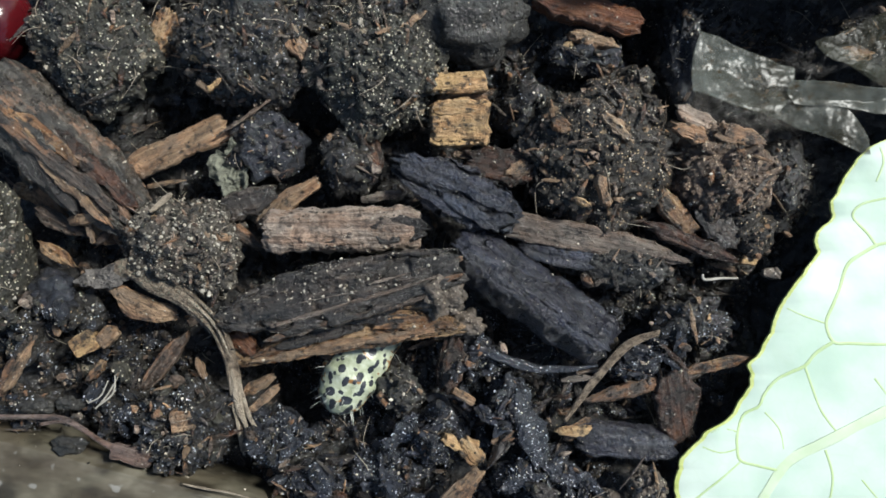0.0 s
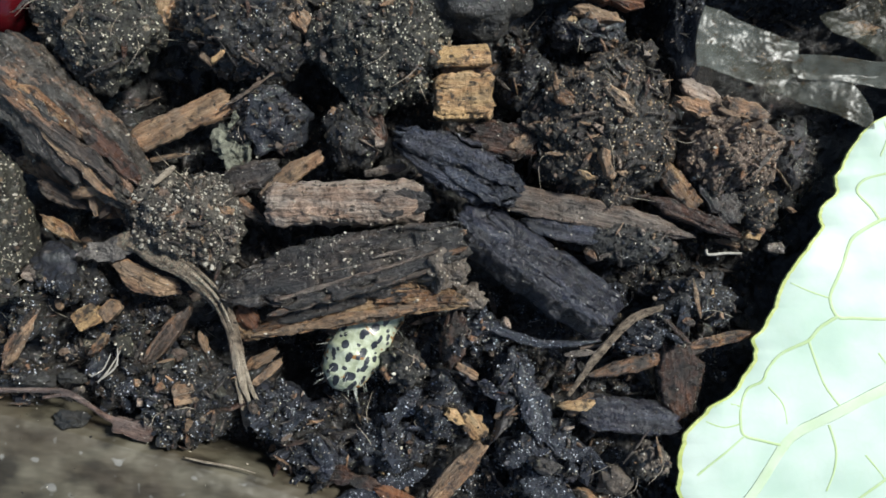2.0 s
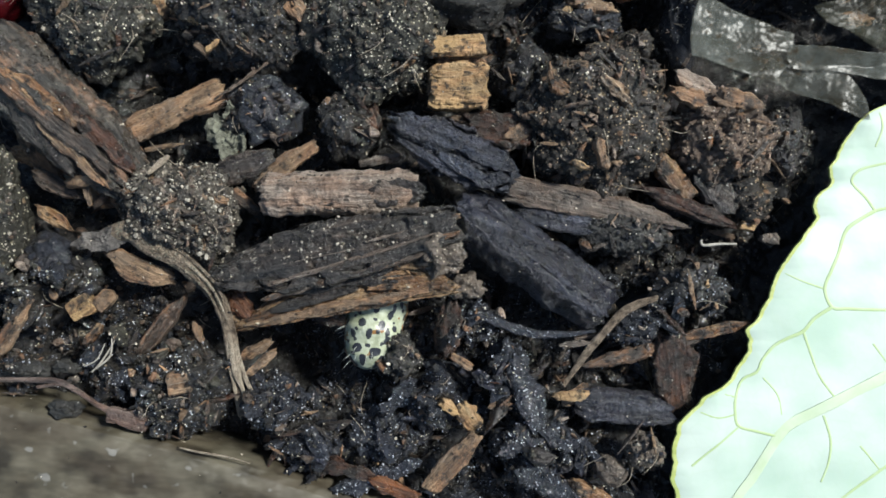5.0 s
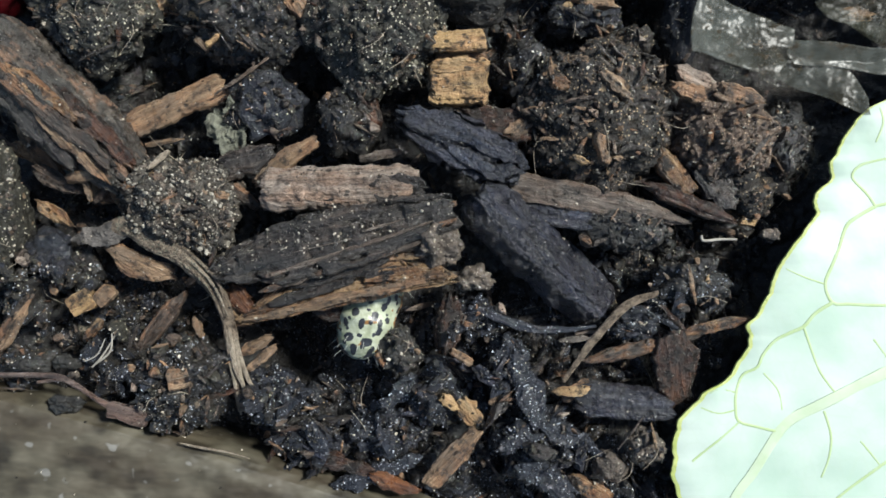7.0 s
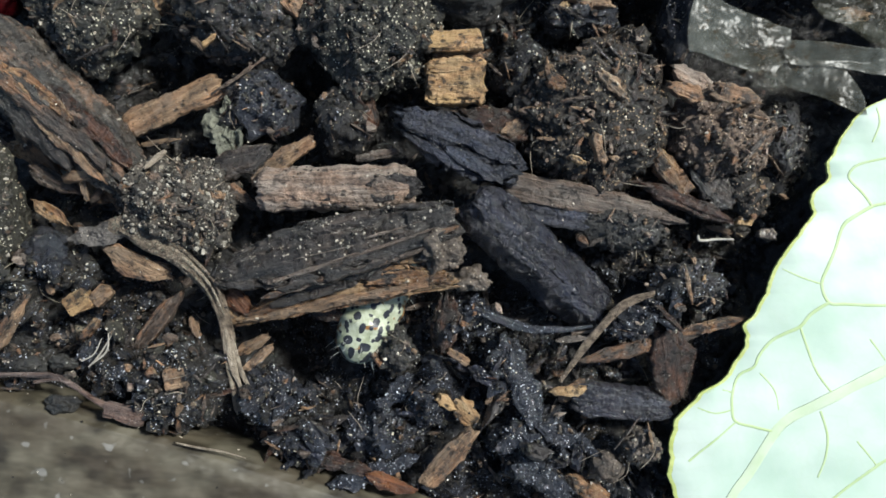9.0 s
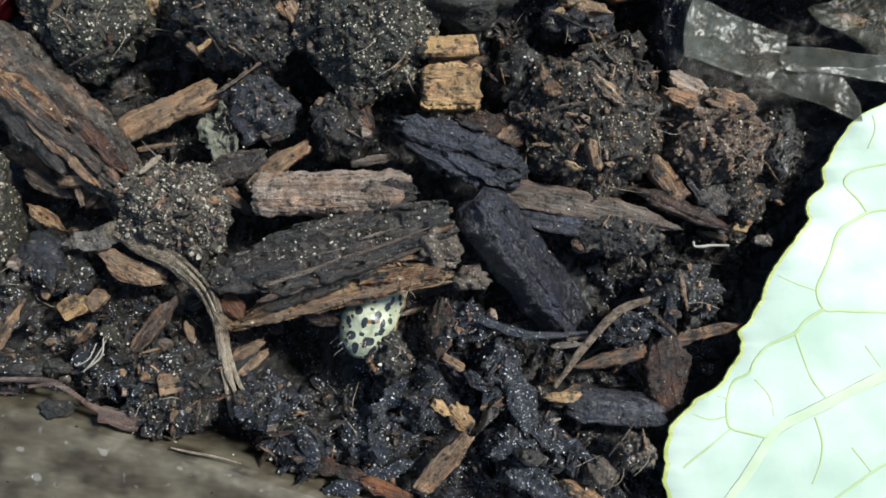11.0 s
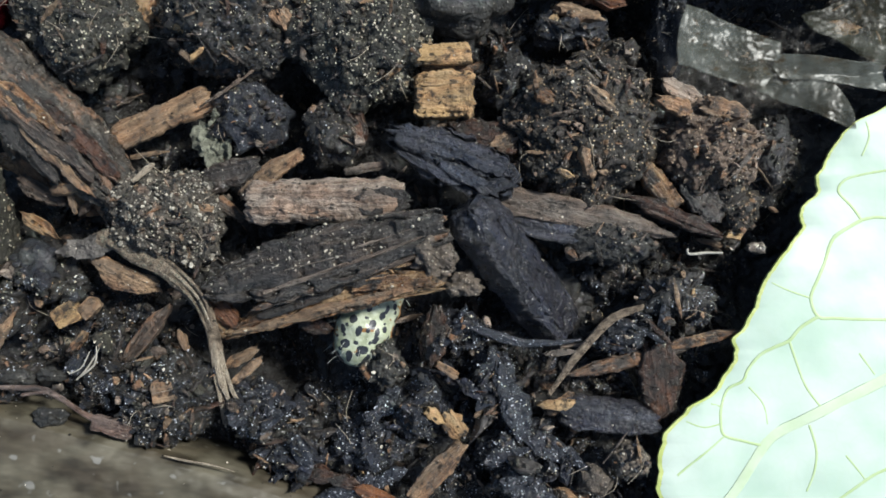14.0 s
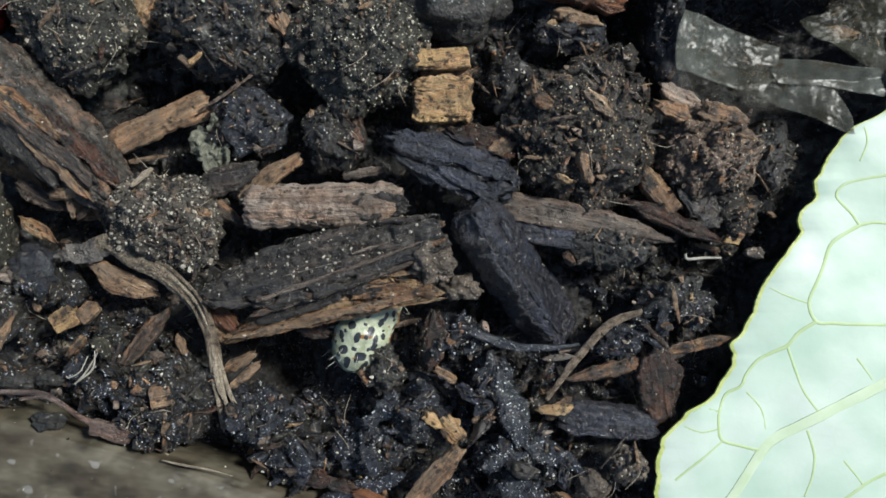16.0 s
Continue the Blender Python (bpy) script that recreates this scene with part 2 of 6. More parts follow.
M_lichen = plain("grey_green_flake", (0.035, 0.036, 0.027), (0.20, 0.205, 0.155), 1.2, 0.6, 0.0003)
M_white = plain("white_fibre", (0.20, 0.185, 0.155), (0.32, 0.30, 0.26), 1.0, 0.4)
M_hair = plain("pale_bristle", (0.30, 0.31, 0.27), (0.42, 0.43, 0.38), 1.0, 0.35)
M_berry = plain("dark_red_skin", (0.025, 0.002, 0.003), (0.06, 0.004, 0.006), 0.3, 0.15, 0.00004)


def rim_material():
    """Olive-grey plastic, mottled along its length, with pale dots painted in for soft glints."""
    m, t, b = shader("weathered_olive_grey_plastic")
    v = coords(t, 0.65, 1.25, 1)
    w = coords(t, 1, 1, 1)
    base = ramp(t, noise_tex(t, v, 0.5, 2, 0.4), (0.36, (0.024, 0.020, 0.013)), (0.5, (0.060, 0.053, 0.036)), (0.66, (0.094, 0.084, 0.060)))
    base = mix(t, ramp(t, noise_tex(t, v, 0.22, 3, 0.5), (0.42, 0.0), (0.6, 0.55)), base, (0.045, 0.034, 0.021))
    dots = ramp(t, noise_tex(t, w, 0.9, 1, 0.4), (0.68, 0.0), (0.76, 0.8))
    t.links.new(mix(t, dots, base, (0.17, 0.165, 0.15)), b.inputs["Base Color"])
    t.links.new(ramp(t, noise_tex(t, w, 0.6, 3), (0.3, 0.4), (0.7, 0.7)), b.inputs["Roughness"])
    bump(t, noise_tex(t, v, 0.45, 2, 0.45), b, 0.0006)
    return m


def leaf_material():
    m, t, b = shader("pale_green_leaf")
    v = coords(t, 1, 1, 1, False)
    vo = add(t, "ShaderNodeTexVoronoi", Scale=0.62)
    vo.feature = "DISTANCE_TO_EDGE"
    t.links.new(v, vo.inputs["Vector"])
    fine = ramp(t, vo.outputs["Distance"], (0.0, 1.0), (0.06, 0.0))
    blade = ramp(t, noise_tex(t, v, 0.12, 4), (0.38, (0.355, 0.47, 0.385)), (0.62, (0.45, 0.53, 0.47)))
    col = mix(t, math_node(t, "MULTIPLY", fine, 0.10), blade, (0.36, 0.47, 0.30))
    t.links.new(col, b.inputs["Base Color"])
    b.inputs["Roughness"].default_value = 0.5
    bump(t, noise_tex(t, v, 0.5, 3, 0.5), b, 0.00005)
    return m


def film_material(name, low, high, dark, light, gloss=0.13):
    m, t, b = shader(name)
    v = coords(t, 1, 1, 1)
    dirt = ramp(t, noise_tex(t, v, 0.9, 4, 0.6), (0.60, 0.0), (0.68, 1.0))
    t.links.new(mix(t, dirt, ramp(t, noise_tex(t, v, 0.25, 5, 0.6), (0.35, dark), (0.68, light)), (0.05, 0.038, 0.022)), b.inputs["Base Color"])
    clear = ramp(t, noise_tex(t, v, 0.22, 4, 0.6), (0.3, high), (0.7, low))
    t.links.new(math_node(t, "ADD", clear, math_node(t, "MULTIPLY", dirt, 0.25)), b.inputs["Alpha"])
    b.inputs["Roughness"].default_value = 0.26
    b.inputs["Specular IOR Level"].default_value = gloss
    bump(t, noise_tex(t, v, 0.3, 3, 0.45), b, 0.0007)
    return m


def skin_material(name, a, c):
    m, t, b = shader(name)
    v = coords(t, 1, 1, 1, False)
    t.links.new(ramp(t, noise_tex(t, v, 1.1, 4, 0.6), (0.35, a), (0.65, c)), b.inputs["Base Color"])
    b.inputs["Roughness"].default_value = 0.38
    bump(t, noise_tex(t, v, 2.5, 3, 0.5), b, 0.00006)
    return m


M_rim, M_leaf = rim_material(), leaf_material()
M_film = film_material("dirty_clear_film", 0.16, 0.46, (0.04, 0.038, 0.028), (0.15, 0.165, 0.15), 0.15)
M_flap = film_material("thin_clear_film", 0.06, 0.2, (0.04, 0.038, 0.024), (0.13, 0.138, 0.108))
M_leafrim = plain("yellow_green_margin", (0.38, 0.45, 0.12), (0.50, 0.55, 0.22), 0.6, 0.5)
M_skin = skin_material("cream_green_skin", (0.24, 0.265, 0.17), (0.42, 0.45, 0.345))
M_spot = skin_material("black_spot", (0.012, 0.014, 0.018), (0.035, 0.038, 0.045))
M_amber = skin_material("orange_patch_and_flank_shade", (0.15, 0.062, 0.018), (0.27, 0.15, 0.05))

# ---- ground: the bed of soil, one sheet ----
# Several pits near the leaf and the film are added depth to make shade.
PITS = [(-14.0, -13.0, 0, 4.2, 5.5), (-18.57, -19.34, 0, 2.0, 3.0), (-27.24, -16.28, 0, 2.0, 2.5), (-24.69, 11.02, 0, 2.6, 2.5), (-12.45, 11.53, 0, 2.6, 2.2), (18.16, 13.32, 0, 2.4, 3.0), (-36.94, 2.09, 0, 2.0, 2.0),
        (30.92, 0.05, 0, 3.2, 1.2), (32.45, 18.93, 0, 9.0, 4.5), (27.35, 13.72, 0, 4.6, 3.5), (18.67, 19.95, 0, 3.2, 5.0), (35.51, 12.81, 0, 5.0, 3.0), (30.92, 7.19, 0, 2.5, 2.5), (30.41, -6.07, 0, 3.0, 2.0), (4.9, -7.6, 0, 2.6, 1.5), (24.8, -4.54, 0, 2.6, 3.0), (-2.76, -10.15, 0, 2.0, 1.2)]


def bed_height(x, y):
    p = np.stack([x, y, np.zeros_like(x)], 1)
    z = -2.6 + 1.5 * fbm(p * 0.16, 3) + 0.9 * np.abs(fbm(p * 0.55 + 5, 4, 0.6)) + 0.9 * (0.5 - worley(p * 0.75 + 3)) + 0.4 * (0.5 - worley(p * 1.9))
    for px, py, _, r, d in PITS:
        z = z - d * np.exp(-((x - px) ** 2 + (y - py) ** 2) / (r * r))
    edge = np.clip((np.maximum(np.abs(x) / 58, np.abs(y) / 42) - 0.88) / 0.12, 0, 1)
    return z * (1 - edge) - 2.6 * edge


def make_ground():
    nx, ny = 440, 320
    gx = np.linspace(-58, 58, nx)
    gy = np.linspace(-42, 42, ny)
    gx = np.concatenate([[-130, -90], gx, [90, 130]])
    gy = np.concatenate([[-110, -70], gy, [70, 110]])
    X, Y = np.meshgrid(gx, gy, indexing="ij")
    x, y = X.ravel(), Y.ravel()
    V = np.stack([x, y, bed_height(x, y)], 1)
    V[:, :2] += 0.12 * np.stack([perlin(V * 2.1), perlin(V * 2.1 + 31)], 1) * (np.abs(V[:, :1]) < 57)
    ob = new("ground", mesh_from("ground", V, grid_faces(len(gx), len(gy)), [M_bed]))
    return tagged(ob, "black moist potting soil bed, crumbly with pits", "soil", kind="structure")


ground = make_ground()


# ---- kinds of things ----
def pebble(seed, level, rough, cuts=9):
    """An angular crumb: a ball cut by planes."""
    bm = bmesh.new()
    bmesh.ops.create_icosphere(bm, subdivisions=level, radius=1.0)
    V = np.array([v.co for v in bm.verts])
    F = np.array([[v.index for v in f.verts] for f in bm.faces])
    bm.free()
    g = np.random.default_rng(seed + 5)
    N = g.normal(size=(cuts, 3))
    N /= np.linalg.norm(N, axis=1)[:, None]
    for n in N:
        over = np.maximum(V @ n - g.uniform(0.45, 0.8), 0)
        V = V - over[:, None] * n
    V = V * (1 + rough * perlin(V * 1.3 + seed * 9.1) + rough * 0.5 * perlin(V * 3.1 + seed))[:, None]
    return V * np.array([1, 0.8, 0.65]), F


EMBED = [M_tan, M_orange, M_greywood, M_darkwood, M_straw, M_pink]


def clod(x, y, z, rx, ry, rz_, mat, label, seed, level=5, turn=0, rough=1.0, lumps=0.5, name="soil_clod"):
    """A crumbly aggregate of soil: radii in millimetres."""
    bm = bmesh.new()
    bmesh.ops.create_icosphere(bm, subdivisions=level, radius=1.0)
    V = np.array([v.co for v in bm.verts])
    F = np.array([[v.index for v in f.verts] for f in bm.faces])
    bm.free()
    s = seed * 7.7
    wild = 1.7 if level < 5 else 1.0 if rough < 0.6 else 1.3
    r = 0.97 + wild * (0.30 * perlin(V * 0.9 + s) + 0.24 * perlin(V * 2.1 + s))
    P = V * np.array([rx, ry, rz_])
    bits = 0.9 * lumps * (0.45 - worley(P * 0.55 + s)) + 0.75 * (0.45 - worley(P * 1.15 + s)) + 0.42 * (0.45 - worley(P * 2.4 + s)) + 0.25 * fbm(P * 0.9 + s, 4, 0.6)
    V = P * r[:, None] + V * (rough * bits)[:, None]
    ob = new(name, mesh_from(name, V, F, [mat]))
    ob.matrix_basis = mm(x, y, z, 0, 0, turn)
    if level >= 4 and name == "soil_clod":
        r = random.Random(seed)
        for k in range(5 if level < 6 else 26 if mat in (M_brown, M_pinksoil) else 34):
            i = r.choice([i for i in (r.randrange(len(V)) for _ in range(60)) if V[i, 2] > 0.35 * rz_])
            n = Vector(V[i] / np.array([rx, ry, rz_]) ** 2).normalized()
            kind = r.random()
            if kind < (0.2 if mat in (M_grey, M_gravelly) else 0.42):
                p = part("embedded_sliver", chip_mesh("embedded_sliver", r.uniform(0.7, 2.2 if level > 5 else 1.4), r.uniform(0.25, 1.0 if level > 5 else 0.6), 0.5, r.choice(EMBED), seed * 50 + k, RAGGED, nu=16, nt=14), ob)
            else:
                Vp, Fp = pebble(seed * 50 + k, 2, 0.15)
                p = part("embedded_grain", mesh_from("embedded_grain", Vp * r.uniform(0.09, 0.24), Fp, [r.choice([M_sand, M_grey])], smooth=False), ob)
            p.matrix_basis = Matrix.Translation(Vector(V[i]) * 0.001) @ n.to_track_quat("Z", "Y").to_matrix().to_4x4() @ pose(0, 0, 0, r.uniform(-20, 20), r.uniform(-25, 25), r.uniform(0, 360))
    return tagged(ob, label, "soil clod", group="soil clods")


def chip_mesh(name, L, w, th, mat, seed, widths, square=4.0, rag=0.5, ridge=1.0, lump=0.16, uneven=0.10, skew=0.0, bend=0.0, arch=0.0, nu=70, nt=48, x0=-0.5, split=0.0, crack=0.0):
    """A split piece of wood along x: widths is a row of (place, share of the width), the ends are torn, fibres raised."""
    u = np.linspace(0, 1, nu)
    if widths == RAGGED:
        r = random.Random(seed)
        widths = [(p, v * r.uniform(0.7, 1.15)) for p, v in ((0, 0.45), (0.1, 0.75), (0.28, 0.95), (0.5, 1), (0.72, 0.92), (0.9, 0.7), (1, 0.4))]
        uneven, skew = max(uneven, 0.2), r.uniform(-0.25, 0.25)
    wx, wv = zip(*widths)
    half = np.interp(u, wx, wv) * 0.5
    th_u = np.interp(u, [0, 0.04, 0.96, 1], [0.75, 1, 1, 0.75])
    a = np.linspace(0, 2 * np.pi, nt, endpoint=False)
    c, s = np.cos(a), np.sin(a)
    k = 2.0 / square
    cy, cz = np.sign(c) * np.abs(c) ** k, np.sign(s) * np.abs(s) ** k
    U, A = np.meshgrid(u, a, indexing="ij")
    S = seed * 3.7
    xs = np.repeat((u + x0) * L, nt)
    ys, zs = np.tile(cy * w * 0.5, nu), np.tile(cz * th * 0.5, nu)
    fib = 0.34 * fbm(np.stack([xs * 0.10 + S, ys * 0.9, zs * 0.9 + S], 1), 2, 0.5) + 0.16 * fbm(np.stack([xs * 0.22, ys * 2.6, zs * 2.6 + S], 1), 2, 0.6)
    fib = (ridge * (fib + lump / max(ridge, 0.01) * fbm(np.stack([xs * 0.7, ys * 0.7 + S, zs * 0.7], 1), 4, 0.6))).reshape(nu, nt)
    e = np.stack([u * L * 0.5 + S, np.full(nu, S), np.zeros(nu)], 1)
    edge, edge2 = uneven * w * fbm(e, 4, 0.6), uneven * w * fbm(e + 9, 4, 0.6)
    Y = (half * w)[:, None] * (cy[None] + skew) + np.where(cy[None] > 0, edge[:, None], edge2[:, None]) * np.abs(cy[None])
    Z = (th_u * th * 0.5)[:, None] * cz[None]
    Y = Y + fib * cy[None]
    Z = Z + fib * cz[None]
    if crack:
        g = perlin(np.stack([U.ravel() * L * 0.25 + S, np.tile(cy * w * 0.45, nu), np.zeros(nu * nt) + S], 1)).reshape(nu, nt)
        Z = Z - crack * th * np.exp(-(g / 0.07) ** 2) * (cz[None] > 0.2)
    ends = fbm(np.stack([np.tile(cy * w * 0.8, nu), np.tile(cz * th * 0.8, nu), np.full(nu * nt, S)], 1), 3, 0.7).reshape(nu, nt)
    tip = np.clip((np.abs(U - 0.5) - 0.36) / 0.14, 0, 1) ** 1.5
    X = (U + x0) * L + tip * ends * rag * w
    if split:
        X = X - split * L * np.clip((U - 0.75) / 0.25, 0, 1) * np.exp(-(cy[None] / 0.25) ** 2)
    Y = Y + bend * np.sin(np.pi * U)
    Z = Z + arch * np.sin(np.pi * U)
    V = np.stack([X, Y, Z], -1).reshape(-1, 3)
    m0, m1 = V[:nt].mean(0), V[-nt:].mean(0)
    V = np.concatenate([V, [m0, m1]])
    F = tube_faces(nu, nt)
    i = np.arange(nt)
    j = (i + 1) % nt
    n0 = nu * nt
    caps = np.concatenate([np.stack([j, i, np.full(nt, n0), np.full(nt, n0)], 1),
                           np.stack([n0 - nt + i, n0 - nt + j, np.full(nt, n0 + 1), np.full(nt, n0 + 1)], 1)])
    tri = np.concatenate([F[:, [0, 1, 2]], F[:, [0, 2, 3]], caps[:, :3]])
    return mesh_from(name, V, tri, [mat])


BLOCK = [(0, 0.8), (0.06, 1), (0.94, 1), (1, 0.8)]
SPLINTER = [(0, 0.25), (0.2, 0.9), (0.7, 1), (1, 0.2)]
RAGGED = "ragged"
LENS = [(0, 0.15), (0.15, 0.7), (0.45, 1), (0.8, 0.75), (1, 0.2)]


def between(x0, y0, z0, x1, y1, z1):
    d = Vector((x1 - x0, y1 - y0, z1 - z0))
    flat = math.hypot(d.x, d.y)
    return d.length, math.degrees(-math.atan2(d.z, flat)), math.degrees(math.atan2(d.y, d.x))


def chip(ends, w, th, mat, label, seed, name="wood_chip", roll=0, group="wood chips", widths=BLOCK, **more):
    """A chip of wood from one end to the other."""
    L, ry, rz = between(*ends)
    x0, y0, z0, x1, y1, z1 = ends
    ob = new(name, chip_mesh(name, L, w, th, mat, seed, widths, **more))
    ob.matrix_basis = mm((x0 + x1) / 2, (y0 + y1) / 2, (z0 + z1) / 2, roll, ry, rz)
    return tagged(ob, label, "wood chip", group=group)


def strand_mesh(name, pts, radii, mat, flat=1.0, seed=0, nt=16, steps=14, ridge=0.15):
    """A stem through a few points, with ridged sides."""
    P = np.array(pts, float)
    n = len(P)
    out = []
    rr = []
    for i in range(n - 1):
        p0, p1, p2, p3 = P[max(i - 1, 0)], P[i], P[i + 1], P[min(i + 2, n - 1)]
        for s in np.linspace(0, 1, steps, endpoint=i == n - 2):
            out.append(0.5 * (2 * p1 + (p2 - p0) * s + (2 * p0 - 5 * p1 + 4 * p2 - p3) * s * s + (3 * p1 - p0 - 3 * p2 + p3) * s ** 3))
            rr.append(radii[i] * (1 - s) + radii[i + 1] * s)
    C = np.array(out)
    rr = np.array(rr)
    T = np.gradient(C, axis=0)
    T /= np.linalg.norm(T, axis=1)[:, None]
    side = np.cross(T, [0, 0, 1.0])
    side /= np.linalg.norm(side, axis=1)[:, None] + 1e-9
    up = np.cross(side, T)
    a = np.linspace(0, 2 * np.pi, nt, endpoint=False)
    nu = len(C)
    along = np.concatenate([[0], np.cumsum(np.linalg.norm(np.diff(C, axis=0), axis=1))])
    q = np.stack([np.repeat(along * 0.35, nt), np.tile(np.cos(a) * 1.6, nu), np.tile(np.sin(a) * 1.6 + seed * 5, nu)], 1)
    k = 1 + ridge * 2.2 * fbm(q, 3, 0.6).reshape(nu, nt)
    V = C[:, None] + (rr[:, None] * k * np.cos(a)[None])[..., None] * side[:, None] + (rr[:, None] * flat * k * np.sin(a)[None])[..., None] * up[:, None]
    V = np.concatenate([V.reshape(-1, 3), C[:1], C[-1:]])
    F = tube_faces(nu, nt)
    i = np.arange(nt)
    j = (i + 1) % nt
    n0 = nu * nt
    tri = np.concatenate([F[:, [0, 1, 2]], F[:, [0, 2, 3]], np.stack([j, i, np.full(nt, n0)], 1), np.stack([n0 - nt + i, n0 - nt + j, np.full(nt, n0 + 1)], 1)])
    return mesh_from(name, V, tri, [mat])


def strand(name, pts, radii, mat, label, category, **more):
    c = np.mean(np.array(pts), axis=0)
    ob = new(name, strand_mesh(name, np.array(pts) - c, radii, mat, **more))
    ob.matrix_basis = mm(*c)
    return tagged(ob, label, category)


def flake(name, x, y, z, rx, ry, mat, label, category, seed, turn=0, thick=0.35, curl=0.5, tilt=(0, 0), n=34):
    """A thin, crumpled, ragged flake."""
    a = np.linspace(0, 2 * np.pi, 2 * n, endpoint=False)
    s = np.linspace(0, 1, n)
    A, Sg = np.meshgrid(a, s, indexing="ij")
    edge = 1 + 0.55 * fbm(np.stack([np.cos(a) * 1.3 + seed, np.sin(a) * 1.3, np.full(2 * n, seed * 2.0)], 1), 4, 0.6)
    X, Y = rx * Sg * np.cos(A) * edge[:, None], ry * Sg * np.sin(A) * edge[:, None]
    q = np.stack([X.ravel(), Y.ravel(), np.full(X.size, seed * 3.0)], 1)
    Z = (curl * fbm(q * 0.55, 4, 0.6)).reshape(X.shape)
    top = np.stack([X, Y, Z + thick * 0.5 * (1 - 0.7 * Sg ** 4)], -1)
    bot = np.stack([X, Y, Z - thick * 0.5 * (1 - 0.7 * Sg ** 4)], -1)
    V = np.concatenate([top, bot[:, ::-1]], axis=1)
    m = V.shape[1]
    V = V.reshape(-1, 3)
    i = np.arange(2 * n)[:, None] * m
    j = ((np.arange(2 * n) + 1) % (2 * n))[:, None] * m
    b = np.arange(m - 1)[None]
    F = np.stack([i + b, i + b + 1, j + b + 1, j + b], -1).reshape(-1, 4)
    ob = new(name, mesh_from(name, V, F, [mat]))
    ob.matrix_basis = mm(x, y, z, tilt[0], tilt[1], turn)
    return tagged(ob, label, category)


# ---- soil clods ----
GREY = "grey gritty clod of dry soil with pale sand grains"
DARK = "black crumbly clod of moist soil"
BROWN = "brown clod of soil matted with wood bits"
clod(-30.09, 17.37, 2, 5.41, 6.12, 4.2, M_grey, GREY, 1, 6, turn=20)
clod(-17.65, 17.75, 1.5, 6.22, 5.51, 4.0, M_crumb, "dark clod of soil with straw bits", 2, 6, lumps=1.0)
clod(-5.54, 15.64, 2, 5.71, 5.87, 4.2, M_grey, "large grey-black clod of soil with sand grains", 3, 6, turn=-30)
clod(2.52, 20.09, 2, 5, 3.67, 3.4, M_smooth, "smooth dark grey lump of soil", 4, 6, rough=0.25, name="stone_lump")
clod(13.58, 8.32, 1.2, 6.89, 6.73, 4.0, M_brown, BROWN, 5, 6, lumps=1.0)
clod(24.9, 6.7, 0.8, 4.39, 4.59, 3.6, M_pinksoil, BROWN, 6, 6, lumps=0.9)
clod(-22.86, 0.05, 1.6, 5.71, 4.08, 3.4, M_gravelly, GREY, 7, 6, turn=-15)
clod(-38.95, -0.93, 2.4, 2.55, 7.4, 3.4, M_grey, GREY, 8)
clod(-22.48, -15.48, 0.8, 4.34, 4.34, 3.2, M_crumb, DARK, 9, lumps=2.0)
clod(-8.14, 7.34, 1, 2.65, 3.06, 3.0, M_crumb, DARK, 10, 4, lumps=1.0)
clod(-15.67, 8.93, 0.4, 3.67, 3.16, 2.6, M_wet, DARK, 11, 4, lumps=1.0)
clod(22.59, -6.46, 0.2, 3.37, 2.65, 2.4, M_crumb, DARK, 12, 4, lumps=0.9)
clod(17.6, -10.02, 0.2, 3.16, 1.73, 2.0, M_wet, DARK, 13, 4)
clod(17.77, -20.7, 1.8, 1.75, 1.6, 1.7, M_claygrey, "small round grey clod of soil", 14, 5, rough=0.55)
clod(-14.85, -16.84, 0.2, 2.86, 2.65, 2.4, M_wet, DARK, 15, 4, lumps=1.0)
clod(-35.56, -4.27, 0.2, 2.04, 2.04, 2.2, M_crumb, DARK, 16, 4, lumps=2.0)
clod(-32.76, -5.66, 0, 2.55, 1.94, 2.2, M_crumb, DARK, 17, 4, lumps=2.0)
clod(-3.75, -12.7, 0.5, 1.9, 2.1, 1.8, M_smooth, "grey lump of soil beside the caterpillar", 18, 5, lumps=1.2)
clod(16.3, -1.5, 0.4, 4.1, 2.3, 2.4, M_smooth, "smooth dark bluish lump of soil", 19, 5, rough=0.5)
clod(16.89, 14.37, 1.0, 1.63, 1.84, 2.0, M_brown, BROWN, 20, 4)
clod(7.4, 11.97, 0.4, 2.45, 3.16, 2.6, M_crumb, DARK, 21, 4, lumps=1.0)
clod(12.7, 17.35, -0.8, 3.83, 2.04, 2.4, M_wet, DARK, 22, 4, lumps=1.0)
clod(21.93, 18.02, -1.4, 1.73, 5.1, 2.4, M_wet, "wet black ridge of soil", 23, 4)
clod(-36.83, -13.94, 0.2, 2.65, 1.63, 1.8, M_crumb, DARK, 24, 4, lumps=2.0)
clod(6.19, -14.28, -0.2, 2.04, 3.57, 2.3, M_wet, DARK, 25, 4, lumps=1.2, turn=12)
clod(-0.72, -16.94, -0.6, 3.06, 2.65, 2.0, M_wet, DARK, 26, 4, lumps=1.2)
clod(8.55, -20.54, -0.6, 4.08, 3.16, 2.2, M_wet, DARK, 27, 5, lumps=1.3)
clod(-5.35, -20.28, -0.6, 4.08, 2.3, 2.0, M_wet, DARK, 28, 5, lumps=1.3)
clod(31.06, 5.83, -2.0, 3.06, 4.59, 2.4, M_bed, DARK, 29, 4)
clod(-28.52, -12.82, -0.6, 3.06, 3.57, 2.0, M_crumb, DARK, 30, 4, lumps=2.2)
clod(2.36, -9.44, -0.4, 2.81, 1.84, 2.0, M_wet, DARK, 33, 4, lumps=1.0)
